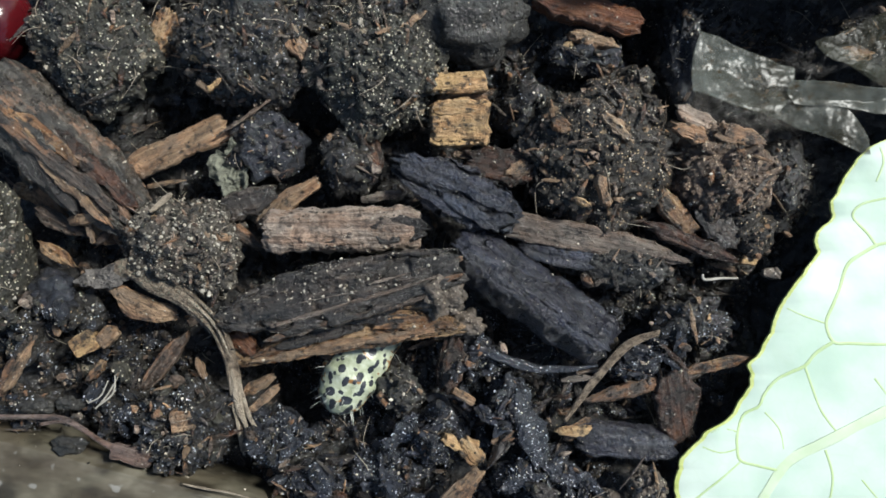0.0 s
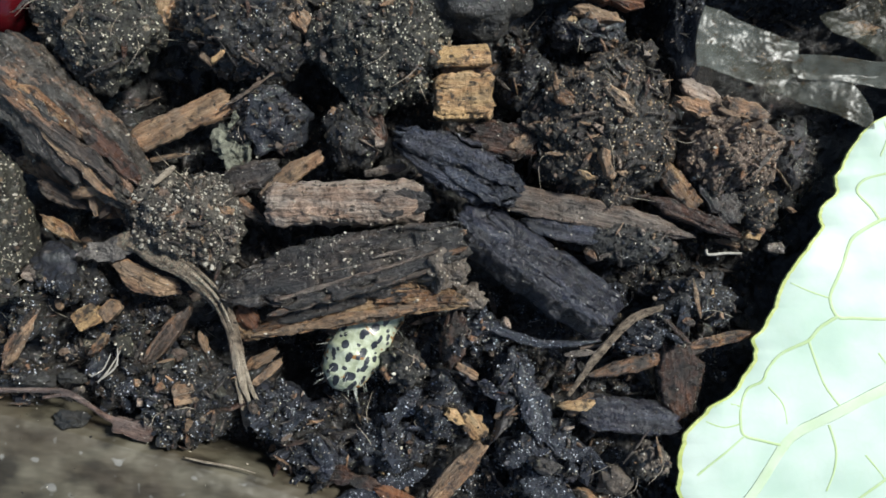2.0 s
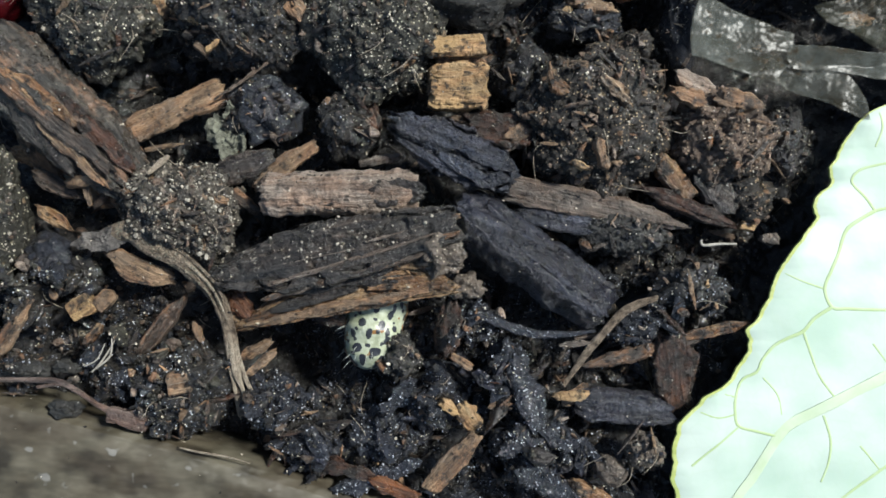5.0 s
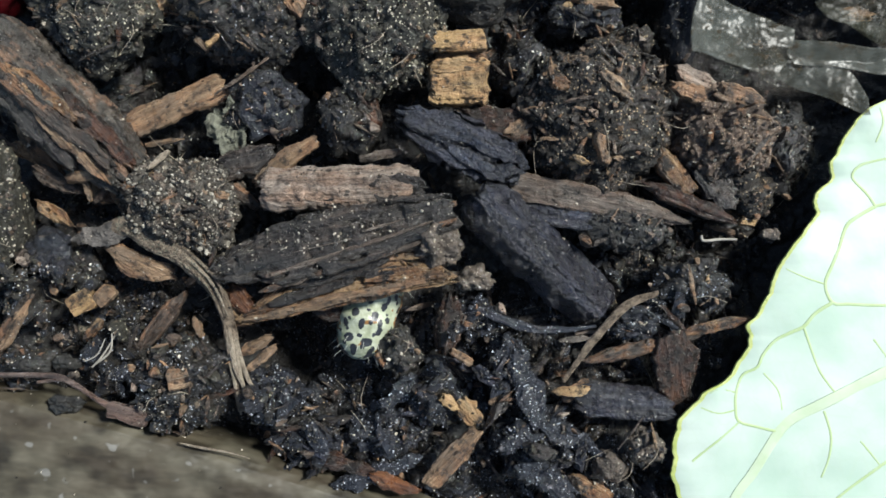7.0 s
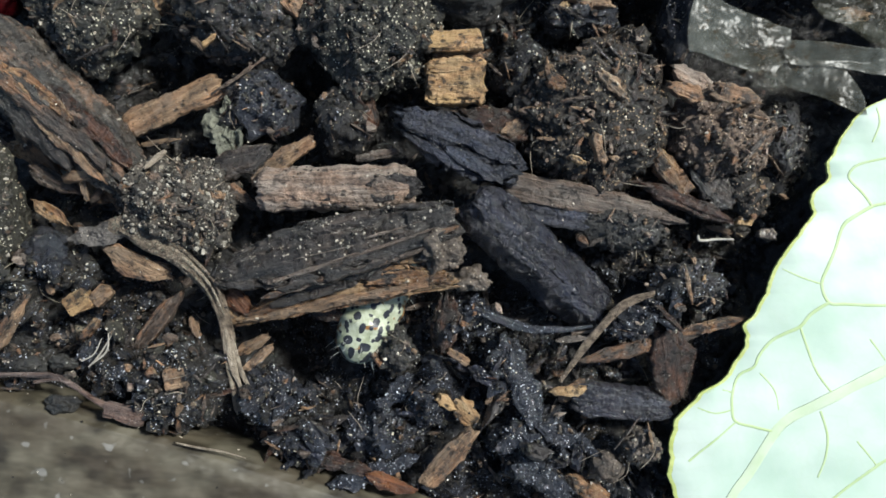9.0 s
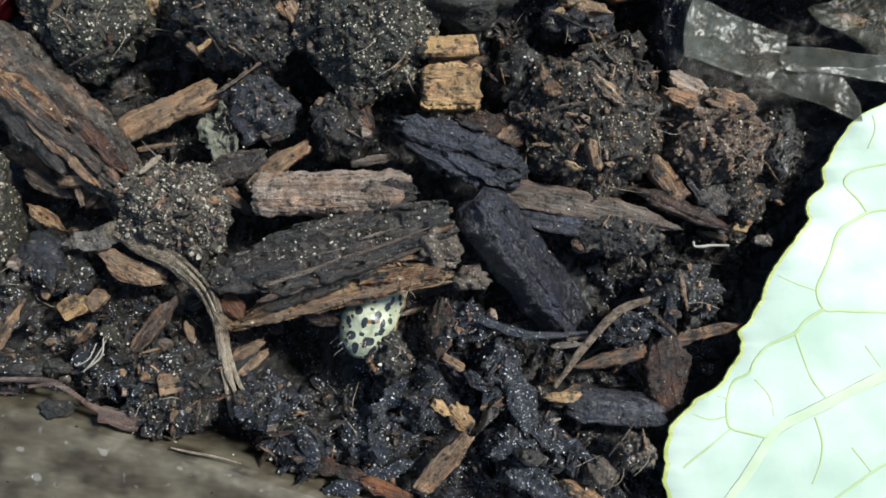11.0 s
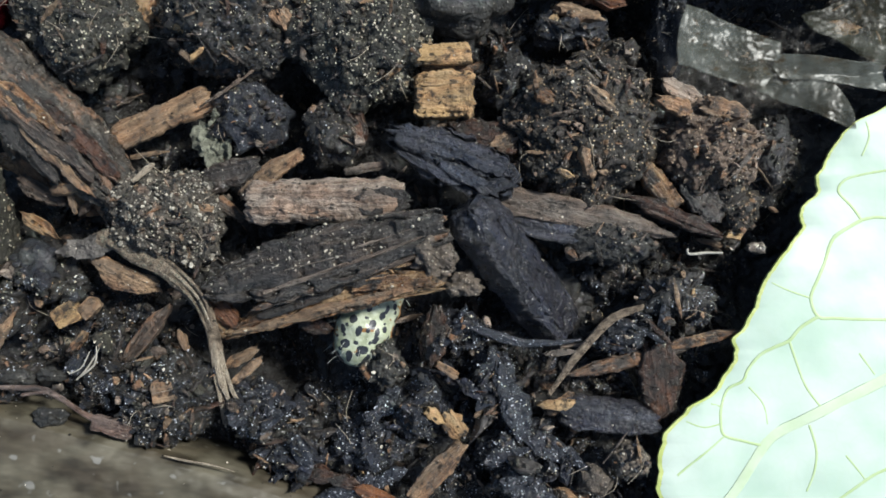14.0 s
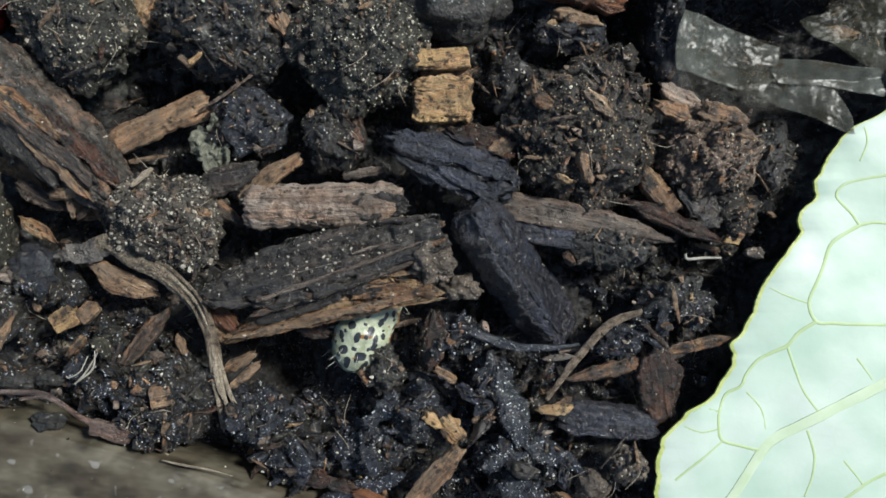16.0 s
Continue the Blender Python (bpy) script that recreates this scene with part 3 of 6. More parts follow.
clod(27.43, 1.59, -0.2, 2.81, 2.55, 2.2, M_brown, BROWN, 34, 4, lumps=1.0)
clod(-11.57, -21.12, -0.8, 3.57, 2.14, 2.0, M_wet, DARK, 35, 4, lumps=1.0)
clod(-37.38, -7.69, -0.8, 2.3, 3.06, 2.0, M_crumb, DARK, 36, 4, lumps=2.0)

# Added clods, unseen past the top edge, only to shade the top-right ground.
clod(16.01, 25.83, 2.5, 4.34, 2.96, 6.0, M_wet, DARK, 51, 4)
clod(23.86, 25.98, 2.5, 4.85, 3.06, 6.5, M_wet, DARK, 52, 4)
clod(31.72, 26.17, 2.5, 4.85, 3.06, 6.5, M_wet, DARK, 53, 4)
clod(39.58, 25.98, 2.5, 4.85, 3.06, 6.5, M_wet, DARK, 54, 4)

# ---- wood and litter that stays put ----
branch = chip((-38.76, 14.13, 3.2, -27, 2.63, 1.8), 7.04, 4.6, M_branch, "thick rotting brown branch piece with peeling bark", 41, name="branch_piece", square=2.2, rag=0.22, ridge=0.8, lump=0.4,
              uneven=0.05, widths=[(0, 0.8), (0.12, 1), (0.7, 0.95), (0.9, 0.8), (1, 0.55)], nu=130, nt=90)
for px, py, pz, rot, roll, L, w, m, sd, nm in ((-2.4, 1.4, 2.0, 3, -22, 10.5, 3.2, M_branch, 411, "bark_plate"), (-0.8, -2.0, 1.75, -4, 28, 11, 2.6, M_darkwood, 412, "bark_plate"), (0.3, -0.4, 2.5, 4, 5, 13, 1.9, M_logwood, 413, "bare_strip"),
                                             (3.0, -1.0, 2.3, -4, 14, 9, 1.4, M_tan, 414, "bare_strip"), (3.6, 1.3, 2.1, -2, -24, 9, 1.7, M_redwood, 418, "bark_plate"), (-1.5, 0.3, 2.55, 6, 0, 8, 1.1, M_orange, 422, "bare_strip"), (6.6, -1.9, 0.2, 24, 0, 4.6, 0.9, M_tan, 415, "splinter"), (7.0, 1.5, 0.2, -20, 0, 4.0, 0.8, M_orange, 416, "splinter"), (7.6, 0.2, 1.0, 6, 0, 3.2, 0.7, M_redwood, 417, "splinter"), (5.8, -2.9, 0.6, -35, 0, 3.6, 0.6, M_tan, 419, "splinter"), (7.9, -1.0, 0.8, -8, 0, 3.4, 0.5, M_tan, 420, "splinter"), (8.2, 0.9, 0.4, 14, 0, 3.0, 0.4, M_greywood, 421, "splinter")):
    p = part(nm, chip_mesh(nm, L, w, 0.7 if nm != "splinter" else 0.5, m, sd, RAGGED if nm != "splinter" else SPLINTER, rag=0.6, nu=60, nt=40), branch)
    p.matrix_basis = mm(px, py, pz, roll, 0, rot)
chip((-27.42, 7.04, 1.4, -19.42, 11.07, 0.6), 2.35, 1.2, M_tan, "brown wood splinter with dark specks", 42, square=3, widths=BLOCK, rag=0.3)
block = chip((-0.97, 10.83, 2.4, 3.89, 10.99, 2.4), 3.9, 2.0, M_straw, "pale straw-coloured square chip of split wood in layers", 43, square=6, rag=0.16, ridge=1.1, lump=0.3, uneven=0.07, nu=70, nt=90)
for name, px, py, pz, L, w, th, mat, sd, rot, shape in (
        ("split_layer", -0.33, 3.3, 0.75, 5.5, 1.75, 1.3, M_straw, 431, 3, [(0, 0.3), (0.16, 0.75), (0.3, 1), (0.95, 1), (1, 0.85)]),
        ("split_layer", 0.16, 2.03, -0.35, 4.2, 1.5, 1.2, M_tan, 432, 2, BLOCK),
        ("split_layer", 0.17, -2.47, -0.6, 1.9, 1.1, 0.9, M_tan, 433, 0, RAGGED),
        ("raised_fibre", 0.2, 0.9, 0.95, 4.4, 0.5, 0.35, M_straw, 434, 3, RAGGED),
        ("raised_fibre", -0.4, -0.7, 0.95, 3.8, 0.45, 0.3, M_straw, 435, -2, RAGGED)):
    p = part(name, chip_mesh(name, L, w, th, mat, sd, shape, square=5, rag=0.3, uneven=0.12, nu=50, nt=50), block)
    p.matrix_basis = mm(px, py, pz, 0, 0, rot)
stub = chip((-15.49, 1.48, 2.2, -2.07, 1.83, 2.2), 3.9, 3.6, M_pink, "short faded pinkish-brown stick with torn ends", 44, name="stick", square=2.0, rag=0.14, ridge=0.6, lump=0.35, uneven=0.05, nu=110, nt=80)
for px, py, pz, roll, L, w, sd in ((5.2, -0.2, 1.45, 10, 4.2, 2.6, 441), (1.8, -1.2, 1.15, 40, 6.0, 1.3, 442)):
    p = part("bark_patch", chip_mesh("bark_patch", L, w, 0.5, M_darkwood, sd, RAGGED, nu=50, nt=36), stub, "dark patch of clinging bark")
    p.matrix_basis = mm(px, py, pz, roll, 0, 0)
chip((5.99, 2.28, 2.0, 21.66, -1.06, 1.0), 2.65, 1.6, M_greywood, "long grey-brown chip of wood", 45, square=4, widths=[(0, 1), (0.6, 0.9), (0.9, 0.45), (1, 0.12)], rag=0.3, nu=90)
chip((6.77, 0.15, 1.6, 14.51, -1.35, 1.5), 2.04, 1.2, M_bark, "bluish-black sliver of damp wood", 46, widths=SPLINTER, square=4)
chip((18.76, 5.11, 1.8, 21.94, 1.45, 1.2), 2.04, 1.6, M_orange, "tan-brown peg of wood", 47, square=2.6, widths=[(0, 0.55), (0.3, 1), (1, 0.85)], rag=0.2)
chip((17.73, 2.29, 1.6, 26.1, -1.05, 1.2), 1.73, 1.0, M_redwood, "thin red-brown splinter of wood", 48, widths=SPLINTER)
chip((2.04, 7.99, 1.8, 8.02, 6.77, 1.6), 3.16, 1.8, M_redwood, "red-brown chip of bark", 49, widths=[(0, 0.5), (0.3, 0.9), (0.7, 1), (1, 0.55)], rag=0.3)
chip((8.29, 22.28, 1.4, 17.39, 20.05, 1.0), 2.96, 1.6, M_rust, "orange-brown chip of wood", 50, widths=RAGGED, rag=0.3)
chip((11.39, 19.1, 0.8, 15.17, 18.3, 0.8), 1.53, 0.8, M_tan, "pale tan sliver of wood", 51, widths=RAGGED)
chip((-20.58, 3.15, 1.4, -14.89, 5.03, 1.6), 2.35, 1.2, M_darkwood, "weathered dull brown chip of wood", 52, widths=RAGGED, rag=0.4)
chip((-16.43, 2.05, 1.4, -11.02, 5.91, 1.8), 1.53, 0.9, M_tan, "thin tan sliver of wood", 53, widths=RAGGED)
chip((-7.13, 4.26, 2.0, -3.56, 5, 2.0), 0.71, 0.5, M_greywood, "thin grey splinter of wood", 54, widths=RAGGED)
chip((-7.17, 11.25, 1.6, -5.59, 7.04, 1.4), 1.73, 0.8, M_redwood, "brown splinter standing against a clod", 55, widths=RAGGED)
chip((-29.09, -3.33, 1.8, -23.77, -5.74, 1.4), 2.35, 0.7, M_tan, "curled tan flake of wood", 56, widths=RAGGED, rag=0.5, bend=-0.4, arch=0.5)
chip((-26.75, -12.59, 0.6, -22.85, -7.5, 0.9), 1.73, 1.1, M_logwood, "brown splinter stuck in the soil", 57, widths=SPLINTER)
chip((-39.42, -13.06, 0.8, -36.17, -7.72, 1.2), 1.22, 0.7, M_logwood, "brown sliver of bark", 58, widths=RAGGED, bend=0.3)
chip((-32.77, -8.89, 1.0, -30.76, -7.79, 1.0), 1.73, 1.4, M_straw, "small tan block of wood", 59, square=5, nu=24, nt=24, rag=0.1)
chip((-30.3, -8.61, 0.9, -28.99, -7.2, 0.9), 1.12, 0.9, M_tan, "small tan block of wood", 60, square=5, nu=24, nt=24, rag=0.1)
chip((-23.14, -14.76, 3.7, -21.18, -14.46, 3.7), 1.73, 1.2, M_tan, "small brown block of wood on a clod", 61, square=5, nu=24, nt=24, rag=0.1)
chip((1.9, -16.98, 1.2, 3.22, -19.05, 1.0), 1.73, 1.0, M_straw, "small pale straw chip", 62, square=4, nu=24, nt=24, widths=RAGGED)
chip((-21.62, -10.03, 0.8, -21.27, -11.44, 0.8), 0.71, 0.5, M_tan, "tiny tan shaving of wood", 63, nu=20, nt=16, widths=RAGGED)
chip((12.63, -13.54, 0.9, 24.5, -10.5, 0.6), 1.25, 1.0, M_logwood, "long brown stick half buried in soil", 64, name="stick", widths=SPLINTER, square=2.4)
chip((20.34, -10.47, 1.2, 21.42, -17.14, 0.2), 4.49, 1.4, M_redwood, "dark red-brown slab of bark", 65, widths=[(0, 0.5), (0.35, 1), (1, 0.6)], rag=0.3)
chip((12, -16.68, 0.8, 20.57, -17.49, 0.8), 3.16, 1.6, M_char, "flat charred black chip", 66, square=5, widths=[(0, 0.7), (0.2, 1), (0.8, 0.85), (1, 0.5)], rag=0.3)
chip((0.8, -7.74, 1.0, 0.05, -12.63, 0.4), 2.35, 1.4, M_redwood, "dark brown bark chip with wet grit", 67, widths=RAGGED)
chip((11.43, -23.97, 0.6, 15.22, -25.74, 0.6), 1.73, 1.0, M_orange, "orange-brown chip of wood", 70, widths=RAGGED)
chip((22.53, 3.8, 1.4, 25.97, 0.55, 0.9), 2.81, 1.4, M_darkwood, "purplish brown chip of bark", 71, widths=RAGGED, rag=0.4)
chip((-17.95, -13.13, 0.4, -15.16, -11.51, 0.4), 1.22, 0.6, M_tan, "tan sliver of wood", 72, widths=RAGGED)
chip((-18.74, -8.22, 1.2, -16.56, -10.02, 0.9), 2.55, 0.9, M_orange, "orange-brown flake of bark", 73, widths=RAGGED)
chip((10.9, -16.61, 0.7, 13.18, -15.35, 0.7), 1.53, 0.7, M_tan, "tan crumb of wood", 74, widths=RAGGED, nu=30, nt=24)
chip((0.81, -12.59, 0.6, 2.73, -13.7, 0.6), 0.61, 0.5, M_tan, "pale sliver of wood", 75, widths=BLOCK, nu=24, nt=16)
chip((20.65, 12.21, 1.8, 23.63, 10.72, 1.8), 1.53, 0.8, M_pink, "pale brown sliver in a clod", 76, widths=RAGGED, nu=30, nt=24)
chip((13.11, 11.04, 5.4, 15.65, 9.08, 5), 1.35, 0.9, M_tan, "orange-tan sliver stuck in a clod", 77, widths=RAGGED, nu=30, nt=24)
chip((-26.99, 16.89, 0, -24.69, 21.48, 0), 2.55, 1.0, M_orange, "brown sliver between two clods", 78, widths=RAGGED)
chip((-13.71, 19.84, 3.6, -11.64, 16.13, 3.0), 1.73, 1.0, M_tan, "straw-coloured bits of wood on a clod", 79, widths=RAGGED, rag=0.6)
chip((-38.35, 5.65, 0.2, -32.15, 3.6, 0.4), 1.84, 0.9, M_orange, "brown strip of bark under the branch piece", 80, widths=RAGGED)
chip((-31.86, 2.31, 1.0, -28.77, 0.56, 0.6), 1.53, 0.8, M_orange, "torn fibres of brown wood", 81, widths=SPLINTER, rag=0.8)

chip((-37.5, 7.11, 0.8, -33.57, 2.33, 0.6), 1.53, 0.8, M_tan, "pale brown strip of torn bark", 82, widths=RAGGED)
chip((-36.1, 0.56, 0.6, -33.17, -1.47, 0.4), 1.33, 0.7, M_orange, "brown strip of torn bark", 83, widths=SPLINTER)
chip((-29.26, 2.05, 1.2, -27.38, -0.7, 0.9), 1.12, 0.6, M_tan, "torn fibres of pale brown wood", 84, widths=SPLINTER, rag=0.8)
chip((-26.15, 5.56, 1.2, -22.68, 6.14, 1.4), 0.51, 0.3, M_tan, "thin tan splinter of wood", 85, widths=SPLINTER, nu=30, nt=12)
chip((-19.49, 1.95, 1.2, -16.23, 0.05, 1.2), 1.73, 0.8, M_logwood, "dull brown flake of bark", 86, widths=RAGGED)
chip((-17.74, 5.56, 1.2, -15.81, 3.45, 1.3), 1.02, 0.6, M_orange, "orange-brown splinter of wood", 87, widths=RAGGED)
chip((-19.86, 9.89, 1.9, -14.96, 12.89, 2.6), 0.55, 0.45, M_greywood, "thin grey twig-like splinter", 101, widths=SPLINTER, nu=40, nt=16)
chip((6.57, -12.19, 1.4, 8.76, -19.05, 1.2), 2.6, 1.4, M_strip, "wet black strip of bark with glittering grit", 102, widths=RAGGED, rag=0.4, lump=0.5, ridge=0.7, uneven=0.2)
chip((8.72, -18.98, 1.5, 14.31, -21.53, 1.2), 1.7, 1, M_strip, "narrow wet black strip of bark", 103, widths=SPLINTER, lump=0.5, ridge=0.7, uneven=0.2)
chip((7.25, -22, 1.4, 11.64, -25.07, 1.1), 2.6, 1.2, M_strip, "blue-black wet strip of bark", 104, widths=RAGGED, rag=0.4, lump=0.5, ridge=0.7, uneven=0.2)
chip((-9.46, -24.61, 1.2, -1.73, -21.81, 1.1), 1.6, 1, M_strip, "dark wet splinter lying by the rim", 105, widths=RAGGED, lump=0.5, ridge=0.7, uneven=0.2)
chip((-4.97, -17.71, 1.4, -2.24, -14.86, 1.4), 1.5, 0.9, M_strip, "small wet black splinter", 106, widths=RAGGED, lump=0.5, ridge=0.7, uneven=0.2)
chip((5.28, -21.49, 1.1, 8.75, -19.83, 1.3), 1.6, 0.9, M_strip, "small blue-black flake of wet bark", 107, widths=RAGGED, lump=0.5, ridge=0.7, uneven=0.2)
chip((-6.16, -23.22, 1.8, -1.85, -24.75, 1.6), 1.6, 0.6, M_rust, "orange-brown patch of bare bark", 108, widths=RAGGED, rag=0.4)
chip((-10.72, -22.12, 1.2, -5.93, -23.08, 1.6), 1.5, 0.8, M_redwood, "reddish brown strip of bark", 109, widths=RAGGED)
chip((-1.05, -24.06, 1.9, 3.38, -19.4, 1.9), 2, 0.9, M_tan, "tan split of wood with a dark gritty upper end", 110, widths=[(0, 0.6), (0.1, 0.9), (0.6, 1), (1, 0.5)], rag=0.3, split=0.1)
chip((0.16, -16.48, 1.7, 1.6, -17.49, 1.6), 1.1, 0.7, M_straw, "small pale straw shaving", 111, widths=RAGGED, nu=30, nt=20)
chip((9.84, -15.97, 1.6, 12.88, -15.53, 1.8), 1, 0.5, M_straw, "curled straw-coloured shaving of wood", 112, widths=RAGGED, arch=0.6, nu=40, nt=20)
chip((10.43, -11.56, 1.5, 13.52, -11.2, 1.5), 0.6, 0.4, M_greywood, "short pale grey sliver on wet soil", 113, widths=SPLINTER, nu=30, nt=14)
chip((-18.41, -7.11, 1.9, -16.61, -9.11, 1.6), 2.2, 0.7, M_rust, "rust-brown flake beside the stem", 114, widths=RAGGED, rag=0.5)
chip((19.71, 10.48, 3.4, 22.35, 9.29, 3.6), 1.7, 0.9, M_tan, "orange-tan block of wood on a clod", 115, widths=RAGGED, rag=0.4)
chip((23.58, 10.01, 3.4, 27.14, 9.2, 3.2), 1.9, 0.9, M_tan, "pinkish-tan crumbling wood on a clod", 116, widths=RAGGED)
chip((26.45, -0.81, 1.4, 27.75, -1.1, 1.4), 0.8, 0.6, M_straw, "tiny pale straw-coloured bit of wood", 117, nu=24, nt=16)
chip((28.19, -1.99, 1.2, 29.74, -2.39, 1.2), 1.1, 0.7, M_claygrey, "tiny pinkish crumb of wood", 118, widths=RAGGED, nu=24, nt=16)
chip((21.29, -10.94, 1, 27.39, -9.52, 0.9), 1.1, 0.8, M_orange, "orange-brown stick end beside the leaf", 119, name="stick", widths=SPLINTER)
chip((-38.74, -12.66, 1.6, -36.07, -8.17, 1.8), 0.9, 0.6, M_tan, "tan sliver leaning on the soil", 120, widths=SPLINTER)
chip((-11.07, -8.8, 0.9, -8.49, -9.57, 0.6), 1.4, 0.7, M_redwood, "red-brown flake under the split wood", 121, widths=RAGGED)
chip((-16.89, -14.23, 1.6, -14.6, -12.14, 1.2), 0.9, 0.5, M_tan, "tan splinter beside the stem's frayed end", 122, widths=RAGGED, nu=30, nt=16)
chip((-31.2, -11.52, 1.8, -29.82, -9.78, 1.8), 1, 0.7, M_orange, "brown chip lying among soil crumbs", 123, widths=RAGGED, nu=30, nt=20)
chip((-21.52, -9.5, 1.9, -21.02, -11.28, 1.9), 0.7, 0.5, M_tan, "small leaf-shaped tan shaving", 124, widths=LENS, nu=30, nt=16)
clod(-36.26, -13.85, 1.6, 1.9, 0.85, 0.8, M_smooth, "flat dark grey pebble-like lump of soil", 131, 4, rough=0.5, name="soil_lump")
clod(-32.73, -13.55, 1.5, 1.3, 0.65, 0.7, M_smooth, "flat dark grey pebble-like lump of soil", 132, 4, rough=0.5, name="soil_lump")
clod(-32.97, -17.31, 1.6, 1.5, 0.8, 0.9, M_smooth, "bluish dark lump against the rim", 133, 4, rough=0.5, name="soil_lump")
clod(-34.42, -4.21, 1.2, 2.2, 1.9, 1.6, M_wet, "black wet lump of soil", 134, 4, rough=0.5, name="soil_lump")
clod(14.96, -22.59, 1, 1.5, 1.5, 1.2, M_claygrey, "brown-grey lump of soil", 135, 4, rough=0.5, name="soil_lump")
clod(-31.78, -14.59, 2.4, 0.55, 0.4, 0.4, M_claygrey, "tiny pale grey crumb", 136, 4, rough=0.5, name="soil_lump")
chip((5.73, 6.37, 2.2, 7.7, 7.31, 2.2), 1.7, 1.3, M_tan, "tan broken end of a bark chip", 125, widths=RAGGED, nu=40, nt=30)
chip((9.06, 10.54, 5.3, 10.49, 10.01, 5.4), 1.4, 0.8, M_orange, "brown block of wood set in a clod", 126, widths=RAGGED, nu=30, nt=24)
chip((13.05, 6.1, 5.3, 13.73, 3.64, 4.8), 1.2, 0.8, M_tan, "tan bit of wood set in a clod", 127, widths=RAGGED, nu=30, nt=24)
chip((10.83, 4.28, 5.2, 12.25, 3.67, 4.9), 0.55, 0.4, M_straw, "pale straw sliver set in a clod", 128, widths=SPLINTER, nu=30, nt=16)
chip((-19.38, 13.21, 5.6, -18.23, 14.12, 5.7), 0.7, 0.5, M_straw, "straw-coloured sliver on a dark clod", 129, widths=RAGGED, nu=30, nt=16)
chip((-24.83, 3.12, 4, -23.16, 4.71, 3.6), 0.45, 0.35, M_stemlight, "pale torn fibre of wood", 141, widths=SPLINTER, nu=30, nt=12)
chip((-32.53, 2.4, 2.2, -28.43, 2.82, 3), 1, 0.5, M_tan, "curled torn strip at the branch end", 142, widths=RAGGED, arch=0.8, nu=40, nt=20)
chip((-30.54, 0.39, 1.4, -28.51, 2.2, 2.4), 0.8, 0.5, M_logwood, "brown torn fibre under the branch", 143, widths=SPLINTER, nu=30, nt=16)
chip((-35.94, 3.38, 1.2, -31.34, 1.12, 1.6), 1.6, 0.7, M_logwood, "brown strip of bark under the branch", 144, widths=RAGGED)
strand("curled_stem", [(-29.23, -2.02, 2.4), (-27.05, -1.64, 2.9), (-25.17, -2.71, 3.1), (-22.48, -4.15, 3), (-19.94, -6.59, 2.7), (-18.75, -8.85, 2.4), (-18.17, -11.94, 2), (-17.48, -17.94, 1.2)], [0.5, 0.8, 0.95, 0.85, 0.7, 0.62, 0.6, 0.4], M_stem,
       "curled dry grey-tan stem with a frayed end", "plant stem", flat=0.4, seed=1, nt=28)
stem_thing = bpy.data.objects["curled_stem"]
for k, (top, mid, end) in enumerate((((-18.7, -9.82, 2.2), (-18.23, -13.79, 2.1), (-17.69, -18.34, 1.0)), ((-18.35, -10.31, 2.2), (-17.56, -14.26, 2.2), (-16.86, -17.56, 1.3)), ((-18.06, -10.8, 2.2), (-17.02, -14.55, 2.0), (-16.08, -16.43, 1.4)),
                                     ((-18.42, -10.54, 2.3), (-17.83, -13.99, 2.3), (-17.08, -15.84, 1.8)))):
    centre = stem_thing.matrix_basis.translation * 1000
    part("frayed_fibre", strand_mesh("frayed_fibre", [np.array(q) - np.array(centre) for q in (top, mid, end)], [0.22, 0.24, 0.07], M_stemlight, flat=0.5, seed=k, nt=8), stem_thing)
for k, off in enumerate((-0.4, 0.05, 0.42)):
    path = [(-27.03, -1.65, 3.3), (-25.09, -2.66, 3.3), (-22.37, -4.1, 3.3), (-19.75, -6.46, 3.3), (-18.29, -9.36, 3.3)]
    part("raised_fibre", strand_mesh("raised_fibre", [np.array(q) + (off * 0.7, off, -0.1) - np.array(centre) for q in path], [0.10, 0.16, 0.13, 0.12, 0.06], M_stemlight if k == 1 else M_stem, seed=k + 9, nt=8, ridge=0.4), stem_thing)
strand("rootlet", [(-40.09, -14.58, 2.6), (-35.2, -14.57, 2.6), (-33, -14.75, 2.6), (-31.29, -15.63, 2.6), (-29.82, -16.6, 2.6), (-28.54, -17.28, 2.6)], [0.22, 0.24, 0.27, 0.24, 0.24, 0.34], M_rootskin,
       "thin purplish-brown rootlet lying along the planter rim", "root", seed=2)
strand("rootlet", [(-34.85, -15.18, 2.7), (-32.71, -14.93, 2.7), (-31.63, -15.42, 2.7)], [0.14, 0.16, 0.08], M_rootskin, "fine split end of a brown rootlet", "root", seed=21)
chip((-28.88, -17.4, 2.5, -25.71, -18.58, 1.6), 1.5, 1.2, M_rootskin, "thick purplish-brown root end", 88, name="root_end", square=2.3, rag=0.2)
for pts, rad in (([(-30.26, -13.9, 2.4), (-29.29, -12.81, 2.4), (-28.12, -10.85, 2.4)], 0.08), ([(-29.88, -13.59, 2.5), (-28.65, -12.5, 2.5), (-28.51, -10.94, 2.5)], 0.09), ([(-30.86, -13.39, 2.5), (-29.78, -12.8, 2.5), (-29.1, -11.43, 2.5)], 0.06)):
    strand("frayed_fibre", pts, [rad, rad, 0.05], M_white, "frayed bluish-white fibre sticking out of the soil", "fibre", seed=23, nt=8)
strand("dry_fibre", [(-22.71, -20.5, 2.2), (-21.04, -20.88, 2.2), (-18.67, -21.27, 2.2), (-16.6, -21.85, 2.2)], [0.06, 0.11, 0.09, 0.04], M_stemlight, "pale dry fibre along the planter rim", "fibre", seed=24, nt=8)
